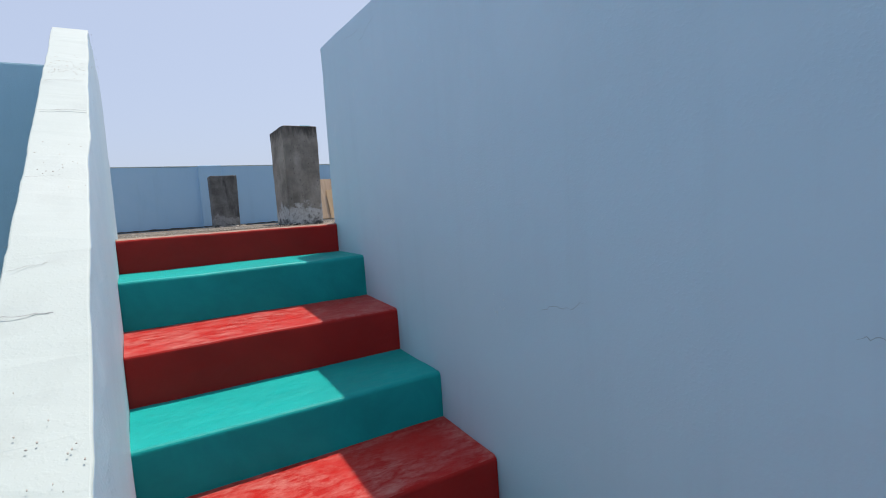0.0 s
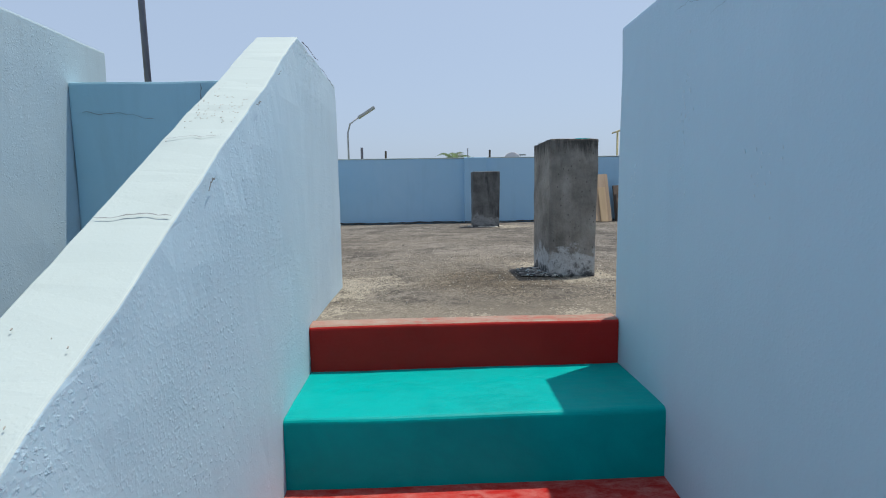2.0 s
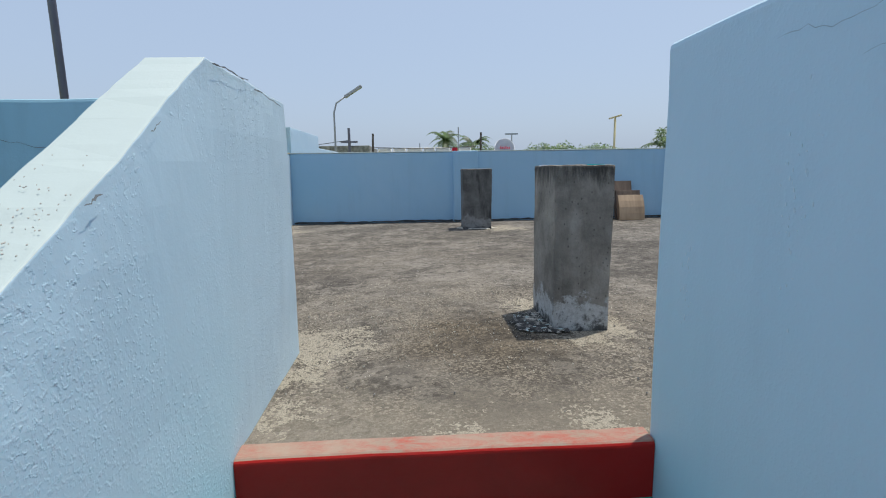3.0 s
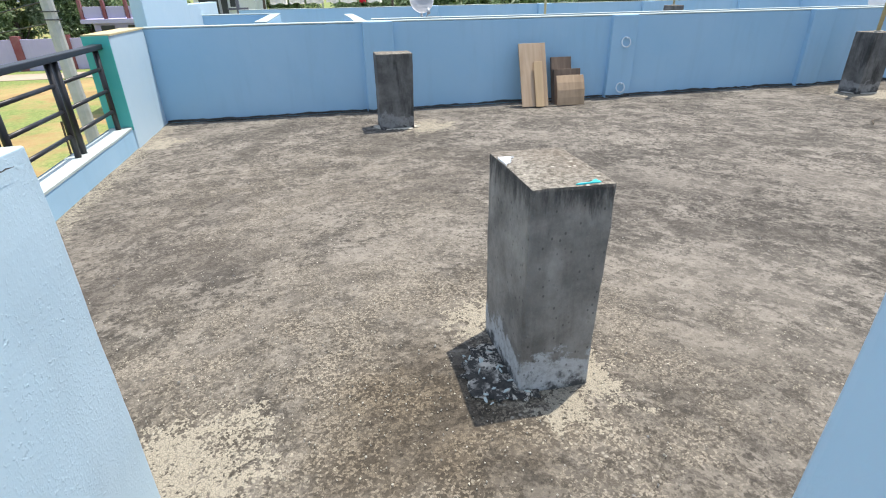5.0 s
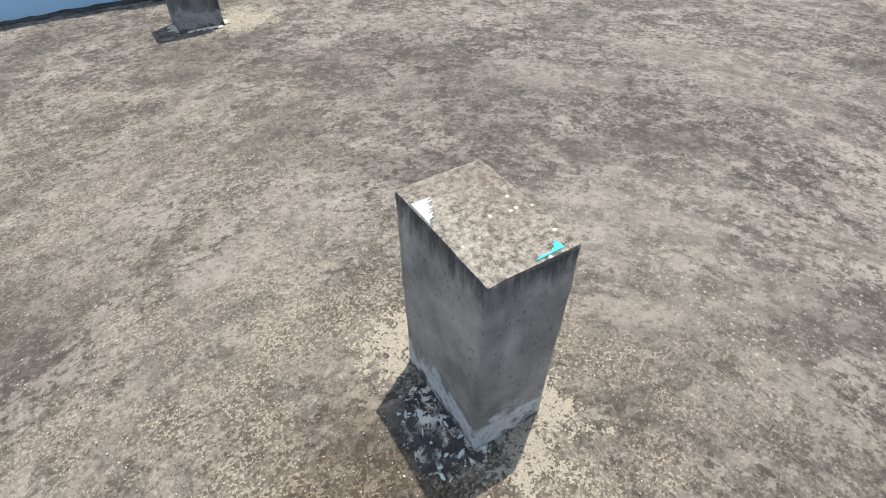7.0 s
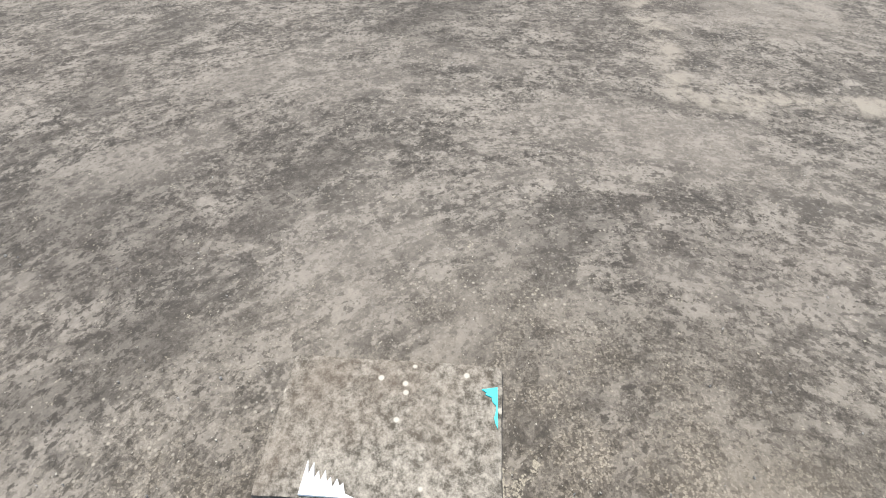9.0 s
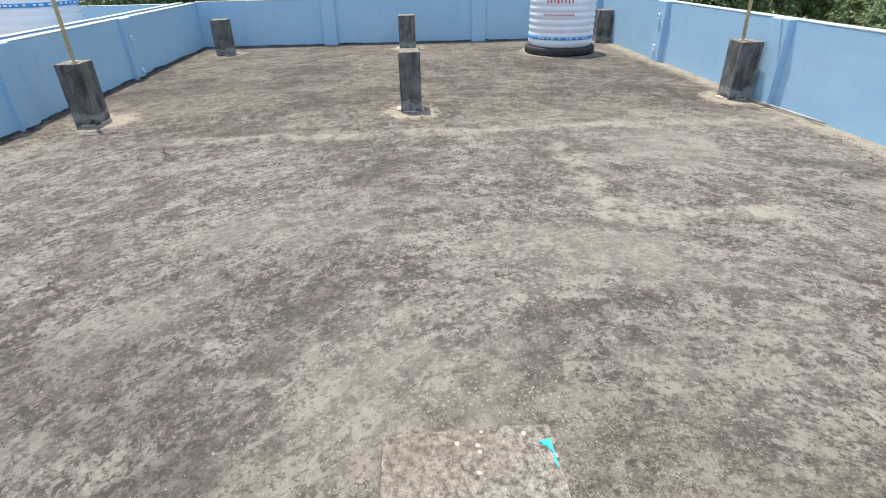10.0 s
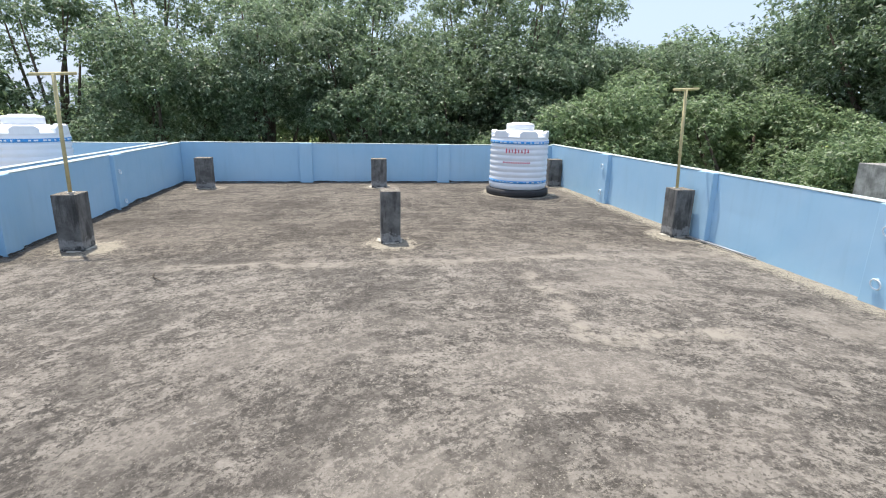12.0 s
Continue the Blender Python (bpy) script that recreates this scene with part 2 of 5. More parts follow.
    c = g.mix(g.math("MULTIPLY", g.ramp(tide, (0.535, 0.0), (0.585, 1.0)), 0.46), c, (0.108, 0.098, 0.086))
    c = g.mix(g.math("MULTIPLY", g.ramp(tide, (0.41, 1.0), (0.46, 0.0)), 0.26), c, (0.47, 0.432, 0.378))
    # worn pale patches, thinner at their rims
    rag = g.math("MULTIPLY", g.math("SUBTRACT", g.noise(2.6, 9, 0.72), 0.5), 1.6)
    for x, y, a, b, amt in ((4.55, -1.25, 0.25, 0.75, 0.62), (3.3, -2.35, 0.2, 0.42, 0.7), (1.95, 1.1, 0.15, 0.85, 0.45), (7.4, 3.2, 0.2, 0.6, 0.4), (5.6, -1.3, 0.1, 0.5, 0.4)):
        c = g.mix(g.math("MULTIPLY", g.spot(x, y, a, b, rag), g.math("MULTIPLY", g.ramp(iso, (0.42, 0.25), (0.56, 1.0)), amt)), c, (0.43, 0.395, 0.343))
    # brown, pebbly skin near the head of the stair
    near = g.math("MAXIMUM", g.spot(0.55, 0.75, 0.5, 1.7, 0.0), g.math("MULTIPLY", g.spot(0.3, 2.6, 0.3, 1.8, 0.0), 0.6))
    pw = g.t.nodes.new("ShaderNodeVectorMath")
    pw.operation = "MULTIPLY_ADD"
    pn = g.t.nodes.new("ShaderNodeTexNoise")
    g.put(pn.inputs["Vector"], g.tc)
    pn.inputs["Scale"].default_value, pn.inputs["Detail"].default_value = 40, 3
    g.put(pw.inputs[0], pn.outputs["Color"])
    pw.inputs[1].default_value = (0.016, 0.016, 0.0)
    g.put(pw.inputs[2], g.tc)
    peb = g.axis(0, g.voronoi(150, vec=pw.outputs[0], out="Color"))
    pe = g.voronoi(150, feature="DISTANCE_TO_EDGE", vec=pw.outputs[0])
    pk = g.math("ADD", g.math("MULTIPLY", peb, 0.5), g.math("MULTIPLY", stroke, 0.55))
    pb = g.ramp(pk, (0.36, (0.14, 0.124, 0.102)), (0.50, (0.31, 0.277, 0.228)), (0.68, (0.66, 0.60, 0.49)))
    pb = g.mix(g.math("MULTIPLY", g.span(pe, 0.12, 0.02), 0.7), pb, (0.10, 0.087, 0.068))
    c = g.mix(g.math("MULTIPLY", g.math("MULTIPLY", near, 0.75), g.ramp(g.noise(3.3, 5, 0.65, 0.3), (0.40, 0.15), (0.58, 1.0))), c, pb)
    c = g.mix(g.math("MULTIPLY", near, 0.2), c, g.mix(1.0, c, (1.0, 0.93, 0.82), "MULTIPLY"))
    film = g.spot(0.66, 0.78, 0.10, 0.46, g.math("MULTIPLY", g.math("SUBTRACT", g.noise(6, 6, 0.7), 0.5), 0.5))
    c = g.mix(g.math("MULTIPLY", film, 0.72), c, g.mix(1.0, c, (0.60, 0.54, 0.46), "MULTIPLY"))
    edge = g.math("MULTIPLY", g.span(g.math("ADD", g.axis(1), g.math("MULTIPLY", g.math("SUBTRACT", g.noise(5, 6, 0.7), 0.5), 0.5)), 0.42, 0.08), g.math("MULTIPLY", g.span(g.axis(0), 1.5, 0.9), g.span(g.axis(1), -0.2, 0.0)))
    c = g.mix(g.math("MULTIPLY", edge, 0.5), c, (0.46, 0.41, 0.325))
    # the far bay is browner and dirtier
    bay = g.span(g.math("ADD", g.axis(0), g.math("MULTIPLY", g.math("SUBTRACT", g.noise(1.6, 6, 0.7), 0.5), 2.2)), 4.9, 6.3)
    c = g.mix(g.math("MULTIPLY", bay, 0.6), c, g.mix(1.0, c, (0.64, 0.60, 0.545), "MULTIPLY"))
    # pale joint lines of the screed bays
    jw = g.math("MULTIPLY", g.math("SUBTRACT", g.noise(1.4, 9, 0.74), 0.5), 0.62)
    jb = g.ramp(g.noise(5.5, 9, 0.75, 0.3), (0.44, 0.0), (0.54, 1.0))
    for ax, at, lo, hi, a in ((0, 5.28, -3.2, 3.4, 0.8), (0, 3.27, -1.6, -0.1, 1.0), (1, -0.28, 3.1, 5.0, 0.95)):
        d_ = g.math("ABSOLUTE", g.math("SUBTRACT", g.math("ADD", g.axis(ax), jw), at))
        o_ = g.axis(1 - ax)
        inside = g.math("MULTIPLY", g.span(o_, lo, lo + 0.3), g.span(o_, hi, hi - 0.3))
        c = g.mix(g.math("MULTIPLY", g.math("MULTIPLY", g.span(d_, 0.15, 0.02), inside), g.math("MULTIPLY", jb, a)), c, (0.50, 0.46, 0.39))
    # dry white lime chips
    chip = g.math("MULTIPLY", g.ramp(g.voronoi(34), (0.10, 1.0), (0.22, 0.0)), g.ramp(g.noise(1.3, 4, 0.6, 0.5, g.vec(loc=(3, 9, 0))), (0.54, 0.0), (0.66, 1.0)))
    c = g.mix(chip, c, (0.60, 0.56, 0.47))
    # reddish film and green film
    c = g.mix(g.math("MULTIPLY", g.ramp(g.noise(0.8, 3, 0.5, 0.3, g.vec(loc=(11, 2, 0))), (0.52, 0.0), (0.7, 1.0)), 0.12), c, (0.24, 0.205, 0.178))
    # cream mortar smears where walls and stubs meet the roof
    wob = g.math("MULTIPLY", g.math("SUBTRACT", g.noise(7, 6, 0.75), 0.5), 0.7)
    total = None
    for x, y, a, b in ((0.03, 0.74, 0.09, 0.30), (0.02, 0.45, 0.03, 0.12), (0.01, 0.2, 0.02, 0.12), (0.95, 1.2, 0.07, 0.19), (1.17, 0.80, 0.04, 0.14), (1.02, 0.72, 0.03, 0.12), (0.5, 0.06, 0.0, 0.12), (0.85, 0.10, 0.0, 0.14), (1.32, 4.14, 0.08, 0.34), (6.1, 4.22, 0.20, 0.42), (6.08, 0.98, 0.20, 0.40), (6.2, -2.70, 0.22, 0.45), (10.8, 0.93, 0.18, 0.40), (10.7, 4.22, 0.15, 0.36), (9.9, -1.72, 0.60, 0.80), (-0.85, 4.15, 0.05, 0.30)):
        s = g.spot(x, y, a, b, wob)
        total = s if total is None else g.math("MAXIMUM", total, s)
    line = g.span(g.math("ADD", g.axis(1), g.math("MULTIPLY", wob, 0.4)), -2.62, -2.92)
    line2 = g.span(g.math("ADD", g.axis(0), g.math("MULTIPLY", wob, 0.35)), -0.78, -0.95)
    total = g.math("MAXIMUM", g.math("MAXIMUM", total, g.math("MULTIPLY", line, 0.9)), g.math("MULTIPLY", line2, 0.7))
    crumb = g.math("ADD", g.math("MULTIPLY", peb, 0.6), g.math("MULTIPLY", g.noise(19, 8, 0.8, 0.2), 1.2))
    crust = g.math("MULTIPLY", g.span(g.math("ADD", total, g.math("MULTIPLY", g.math("SUBTRACT", crumb, 0.9), 1.6)), 0.48, 0.72), g.math("SUBTRACT", 1.0, g.math("MULTIPLY", g.span(pe, 0.12, 0.02), 0.55)))
    c = g.mix(g.math("MULTIPLY", crust, 0.95), c, (0.68, 0.625, 0.50))
    h = g.math("ADD", g.math("ADD", g.math("MULTIPLY", speck, 1.2), g.math("MULTIPLY", grain, 0.9)), g.math("ADD", g.math("MULTIPLY", crust, 0.5), g.math("MULTIPLY", chip, 0.4)))
    c = g.mix(1.0, c, (0.578, 0.564, 0.556), "MULTIPLY")  # years of rain and dust dull the whole screed
    return g.done(c, h, 0.6, 0.010)


M_ROOF = roof_concrete()


def old_concrete(name, base, soot=0.6, lime=True, stub=False):
    g = Mat(name, 0.9, spec=0.3)
    r = g.random()
    off = g.t.nodes.new("ShaderNodeCombineXYZ")
    g.put(off.inputs[0], g.math("MULTIPLY", r, 37.0)), g.put(off.inputs[1], g.math("MULTIPLY", r, 11.0))
    add = g.t.nodes.new("ShaderNodeVectorMath")
    g.put(add.inputs[0], g.tc), g.put(add.inputs[1], off.outputs[0])
    v = add.outputs[0]
    mid, fine, grit = g.noise(5.5, 8, 0.66, 0.1, v), g.noise(38, 5, 0.75, 0, v), g.noise(130, 3, 0.7, 0, v)
    drip = g.noise(5, 7, 0.66, 0.25, g.vec((2.2, 2.2, 0.38), src=v))
    dk = tuple(c * 0.66 for c in base)
    lt = tuple(min(0.7, c * 1.35) for c in base)
    c = g.ramp(mid, (0.38, dk), (0.50, base), (0.64, lt))
    c = g.mix(g.math("MULTIPLY", g.ramp(drip, (0.50, 0.0), (0.64, 1.0)), soot), c, tuple(q * 0.25 for q in base))
    c = g.mix(g.math("MULTIPLY", g.ramp(fine, (0.56, 0.0), (0.66, 1.0)), 0.5), c, dk)
    c = g.mix(g.math("MULTIPLY", g.ramp(grit, (0.6, 0.0), (0.72, 1.0)), 0.3), c, lt)
    if lime or stub:
        z = g.math("ADD", g.axis(2), g.math("MULTIPLY", g.math("SUBTRACT", g.noise(13, 6, 0.75, 0.2, v), 0.5), 0.34))
        c = g.mix(g.math("MULTIPLY", g.math("MULTIPLY", g.span(z, 0.125, 0.085), 1.0 if lime else 0.38), g.ramp(fine, (0.35, 0.5), (0.55, 1.0))), c, (0.52, 0.52, 0.51))
        c = g.mix(g.math("MULTIPLY", g.span(z, 0.05, -0.01), 0.9), c, (0.035, 0.035, 0.035))
        # pale lichened top
        n = g.t.nodes.new("ShaderNodeNewGeometry").outputs["True Normal"]
        top = g.span(g.axis(2, n), 0.7, 0.95)
        tc = g.ramp(g.noise(60, 9, 0.84, 0, v), (0.42, (0.075, 0.066, 0.052)), (0.50, (0.205, 0.186, 0.156)), (0.60, (0.37, 0.338, 0.285)))
        tc = g.mix(g.ramp(mid, (0.45, 0.0), (0.66, 0.5)), tc, (0.13, 0.10, 0.075))
        tc = g.mix(g.ramp(g.voronoi(28, vec=v), (0.10, 0.85), (0.16, 0.0)), tc, (0.52, 0.485, 0.415))
        c = g.mix(top, c, tc)
        if lime:
            side = g.math("SUBTRACT", 1.0, top)
            zt = g.math("ADD", g.axis(2), g.math("MULTIPLY", g.math("SUBTRACT", g.noise(9, 6, 0.75, 0.2, g.vec((2.5, 2.5, 0.5), src=v)), 0.5), 0.30))
            c = g.mix(g.math("MULTIPLY", g.math("MULTIPLY", g.span(zt, 0.545, 0.63), side), 0.85), c, (0.03, 0.029, 0.028))
            c = g.mix(g.math("MULTIPLY", g.ramp(g.voronoi(46, vec=g.vec((1, 1, 0.7), src=v)), (0.10, 1.0), (0.17, 0.0)), g.math("MULTIPLY", side, 0.6)), c, (0.05, 0.047, 0.043))
    holes = g.ramp(g.voronoi(24, vec=v), (0.05, 0.0), (0.13, 1.0))
    h = g.math("ADD", g.math("MULTIPLY", fine, 0.8), g.math("ADD", g.math("MULTIPLY", grit, 0.3), g.math("MULTIPLY", holes, 0.35)))
    return g.done(c, h, 0.7, 0.01)


M_STUB = old_concrete("sooty_stub_concrete", (0.290, 0.264, 0.230), 0.34)
M_STUB2 = old_concrete("dark_stub_concrete", (0.148, 0.145, 0.138), 0.8, False, True)
M_CONC = old_concrete("bare_concrete", (0.30, 0.29, 0.27), 0.5, False)
M_MORTAR = old_concrete("pale_mortar", (0.52, 0.485, 0.41), 0.15, False)


def plain(name, base, rough=0.5, metal=0.0, var=0.2, scale=20, relief=0.1):
    g = Mat(name, rough, metal)
    a, b = g.noise(scale, 5, 0.6), g.noise(scale * 0.12, 3, 0.6)
    k = g.math("ADD", g.math("MULTIPLY", a, 0.5), g.math("MULTIPLY", b, 0.5))
    c = g.ramp(k, (0.3, tuple(q * (1 - var) for q in base)), (0.7, tuple(min(1, q * (1 + var)) for q in base)))
    return g.done(c, a, relief, 0.004)


M_BLACK = plain("black_rail_enamel", (0.018, 0.018, 0.022), 0.4, 0.0, 0.3, 30)
M_TAR = plain("black_tar_and_moss", (0.042, 0.041, 0.039), 0.85, 0.0, 0.8, 22, 0.8)


# near-black ground for the stub's cast shadow, flecked with pale lime
def flaky_shadow():
    g = Mat("shadow_with_lime_flakes", 0.85)
    a, b = g.noise(26, 8, 0.75, 0.4), g.noise(7, 4, 0.6)
    c = g.ramp(g.noise(60, 4, 0.7), (0.35, (0.022, 0.021, 0.020)), (0.65, (0.06, 0.056, 0.05)))
    f = g.math("MULTIPLY", g.ramp(a, (0.505, 0.0), (0.535, 1.0)), g.ramp(b, (0.40, 0.2), (0.50, 1.0)))
    return g.done(g.mix(f, c, (0.60, 0.56, 0.49)), g.math("ADD", a, f), 0.6, 0.006)


M_SHADOWFLAKE = flaky_shadow()
M_YELLOW = plain("faded_yellow_enamel", (0.50, 0.43, 0.23), 0.55, 0.0, 0.25, 25)
M_GALV = plain("galvanised_steel", (0.36, 0.37, 0.39), 0.5, 0.2, 0.2, 15)
M_DARKPOLE = plain("dark_painted_steel", (0.15, 0.15, 0.19), 0.5, 0.0, 0.15, 12)
M_DISH = plain("grey_dish_paint", (0.60, 0.61, 0.64), 0.5, 0.0, 0.12, 12)
M_PVC = plain("white_tank_plastic", (0.80, 0.82, 0.85), 0.38, 0.0, 0.06, 6)
M_TANKBLUE = plain("blue_tank_band", (0.05, 0.30, 0.68), 0.45, 0.0, 0.3, 14)
M_REDINK = plain("red_print", (0.62, 0.04, 0.08), 0.5, 0.0, 0.15, 30)
M_TANKBASE = plain("black_tank_base", (0.03, 0.03, 0.032), 0.7, 0.0, 0.4, 20, 0.3)
M_HOOK = plain("painted_iron_hook", (0.70, 0.78, 0.84), 0.45, 0.0, 0.15, 40)
M_CYAN = plain("cyan_paint_splash", (0.02, 0.62, 0.66), 0.5, 0.0, 0.15, 60)
M_SPLASH = plain("white_paint_splash", (0.82, 0.84, 0.86), 0.5, 0.0, 0.08, 60)
M_CRACK = plain("crack_shadow", (0.24, 0.25, 0.255), 0.95, 0.0, 0.3, 60)
M_HAIR = plain("hairline_in_blue_paint", (0.30, 0.38, 0.43), 0.95, 0.0, 0.2, 60)
M_WORN = step_paint("worn_red_edge_paint", (0.36, 0.26, 0.20), (0.42, 0.06, 0.04), 1.0)
M_DKCRACK = plain("dark_crack_shadow", (0.08, 0.08, 0.082), 0.95, 0.0, 0.3, 60)
M_CLOTH = plain("white_laundry", (0.72, 0.71, 0.66), 0.9, 0.0, 0.1, 12)
M_CLOTHRED = plain("red_laundry", (0.55, 0.03, 0.06), 0.9, 0.0, 0.15, 12)
M_TWIG = plain("dry_twig", (0.09, 0.07, 0.05), 0.9, 0.0, 0.4, 40)
M_DARKGLASS = plain("dark_opening", (0.03, 0.035, 0.04), 0.3, 0.0, 0.3, 4)


def wood(name, a, b, scale=1.0, stain=0.0):
    g = Mat(name, 0.65)
    ring = g.noise(16 * scale, 5, 0.6, 0.5, g.vec((1.0, 1.0, 0.08)))
    fine, blot = g.noise(120, 3, 0.6, 0, g.vec((1, 1, 0.1))), g.noise(5, 4, 0.6)
    c = g.mix(g.ramp(ring, (0.35, 0.0), (0.65, 1.0)), a, b)
    c = g.mix(g.math("MULTIPLY", g.ramp(blot, (0.5, 0.0), (0.68, 1.0)), stain), c, tuple(q * 0.35 for q in a))
    return g.done(c, fine, 0.2, 0.003)


M_PLY = wood("pale_plywood", (0.52, 0.39, 0.27), (0.40, 0.28, 0.18), 1, 0.1)
M_PLY2 = wood("worn_brown_board", (0.46, 0.33, 0.215), (0.36, 0.25, 0.155), 1, 0.45)
M_DARKWOOD = wood("dark_weathered_timber", (0.20, 0.14, 0.10), (0.10, 0.07, 0.05), 1, 0.5)


def leaf(name, dark, mid, light):
    g = Mat(name, 0.44, spec=0.45)
    r = g.random(island=True)
    o = g.random()
    # the extreme tones paint sun glints and dark gaps into single leaves
    c = g.ramp(r, (0.0, dark), (0.35, tuple(q * 0.6 for q in mid)), (0.7, mid), (1.0, light))
    c = g.mix(g.math("MULTIPLY", o, 0.45), c, g.mix(0.5, c, (0.11, 0.16, 0.075)))
    g.put(g.p.inputs["Base Color"], c)
    tr = g.t.nodes.new("ShaderNodeBsdfTranslucent")
    g.put(tr.inputs["Color"], g.mix(0.5, c, (0.40, 0.55, 0.30)))
    mx = g.t.nodes.new("ShaderNodeMixShader")
    mx.inputs[0].default_value = 0.48
    g.t.links.new(g.p.outputs[0], mx.inputs[1])
    g.t.links.new(tr.outputs[0], mx.inputs[2])
    g.t.links.new(mx.outputs[0], g.t.nodes["Material Output"].inputs["Surface"])
    return g.m


# blue raised in the leaf colours to suggest haze
M_LEAF = leaf("mango_foliage", (0.024, 0.044, 0.030), (0.185, 0.255, 0.165), (0.60, 0.68, 0.52))
M_LEAF2 = leaf("lighter_foliage", (0.045, 0.078, 0.038), (0.22, 0.305, 0.150), (0.50, 0.60, 0.36))
M_PALM = leaf("palm_fronds", (0.03, 0.06, 0.02), (0.06, 0.10, 0.03), (0.10, 0.15, 0.05))
M_BARK = plain("grey_brown_bark", (0.11, 0.085, 0.065), 0.95, 0.0, 0.45, 14, 0.8)


def field():
    g = Mat("dry_field_and_grass", 0.95)
    a, b, f = g.noise(0.09, 5, 0.6, 0.5), g.noise(0.7, 6, 0.65, 0.3), g.noise(9, 5, 0.7)
    soil = g.ramp(b, (0.35, (0.30, 0.20, 0.08)), (0.6, (0.46, 0.33, 0.15)))
    grass = g.ramp(f, (0.35, (0.12, 0.17, 0.04)), (0.65, (0.28, 0.33, 0.10)))
    c = g.mix(g.ramp(g.math("ADD", g.math("MULTIPLY", a, 0.6), g.math("MULTIPLY", b, 0.4)), (0.41, 0.0), (0.51, 1.0)), soil, grass)
    strip = g.span(g.math("ADD", g.axis(0), g.math("MULTIPLY", g.math("SUBTRACT", b, 0.5), 6.0)), -4.6, -3.4)
    c = g.mix(g.math("MULTIPLY", strip, 0.8), c, grass)
    return g.done(c, f, 0.6, 0.05)


M_FIELD = field()


# ---- mesh helpers ----
def part(name, bm, material, parent=None, label="", smooth=False):
    me = bpy.data.meshes.new(name)
    bm.normal_update()
    bm.to_mesh(me)
    bm.free()
    me.materials.append(material)
    if smooth:
        for p in me.polygons:
            p.use_smooth = True
    ob = new(name, me)
    if parent is not None:
        ob.parent = parent
    if label:
        tagged(ob, label)
    return ob


def thing(name, at, label, category, group="", kind=""):
    ob = new(name)
    ob.empty_display_size = 0.1
    ob.matrix_world = at if isinstance(at, Matrix) else pose(*at)
    return tagged(ob, label, category, group, kind)


def add_box(bm, x0, x1, y0, y1, z0, z1, bevel=0.0, segs=2, m=None):
    r = bmesh.ops.create_cube(bm, size=1)
    vs = r["verts"]
    for v in vs:
        v.co = Vector((x0 + (v.co.x + 0.5) * (x1 - x0), y0 + (v.co.y + 0.5) * (y1 - y0), z0 + (v.co.z + 0.5) * (z1 - z0)))
    if bevel:
        es = list({e for v in vs for e in v.link_edges})
        out = bmesh.ops.bevel(bm, geom=es, offset=bevel, segments=segs, profile=0.6, affect="EDGES")
        vs = list({v for f in out["faces"] for v in f.verts} | {v for v in vs if v.is_valid})
    if m is not None:
        bmesh.ops.transform(bm, matrix=m, verts=[v for v in vs if v.is_valid])
    return bm


def cut(bm, step, axes=(0, 1, 2)):
    """Cuts a mesh into slices no longer than step, so that its faces can be made uneven."""
    for k in axes:
        cs = [v.co[k] for v in bm.verts]
        lo, hi = min(cs), max(cs)
        n = int((hi - lo) / step)
        nor = Vector((k == 0, k == 1, k == 2))
        for i in range(1, n + 1):
            at = lo + (hi - lo) * i / (n + 1)
            bmesh.ops.bisect_plane(bm, geom=bm.verts[:] + bm.edges[:] + bm.faces[:], plane_co=nor * at, plane_no=nor)
    return bm


def uneven(bm, amp, scale, keep_below=None):
    for v in bm.verts:
        if keep_below is not None and v.co.z < keep_below:
            continue
        v.co += noise.noise_vector(v.co * scale) * amp + noise.noise_vector(v.co * scale * 4.1) * amp * 0.4
    return bm


def wall_box(name, x0, x1, y0, y1, z0, z1, material, parent=None, label="", bevel=0.012, step=0.22, amp=0.004):
    bm = add_box(bmesh.new(), x0, x1, y0, y1, z0, z1, bevel)
    cut(bm, step)
    uneven(bm, amp, 2.3)
    return part(name, bm, material, parent, label, smooth=False)


def tube(bm, pts, radii, sides=8, cap=True):
    rings = []
    for i, p in enumerate(pts):
        p = Vector(p)
        d = (Vector(pts[min(i + 1, len(pts) - 1)]) - Vector(pts[max(i - 1, 0)])).normalized()
        a = d.orthogonal().normalized() if i == 0 else (a - d * a.dot(d)).normalized()
        b = d.cross(a)
        r = radii[i] if isinstance(radii, (list, tuple)) else radii
        rings.append([bm.verts.new(p + (a * math.cos(2 * math.pi * k / sides) + b * math.sin(2 * math.pi * k / sides)) * r) for k in range(sides)])
    for u, v in zip(rings, rings[1:]):
        for k in range(sides):
            bm.faces.new((u[k], u[(k + 1) % sides], v[(k + 1) % sides], v[k]))
    if cap:
        bm.faces.new(rings[0][::-1]), bm.faces.new(rings[-1])
    return bm


def lathe(bm, profile, sides=48):
    rings = [[bm.verts.new((r * math.cos(2 * math.pi * k / sides), r * math.sin(2 * math.pi * k / sides), z)) for k in range(sides)] for r, z in profile]
    for u, v in zip(rings, rings[1:]):
        for k in range(sides):
            bm.faces.new((u[k], u[(k + 1) % sides], v[(k + 1) % sides], v[k]))
    bm.faces.new(rings[0][::-1]), bm.faces.new(rings[-1])
    return bm


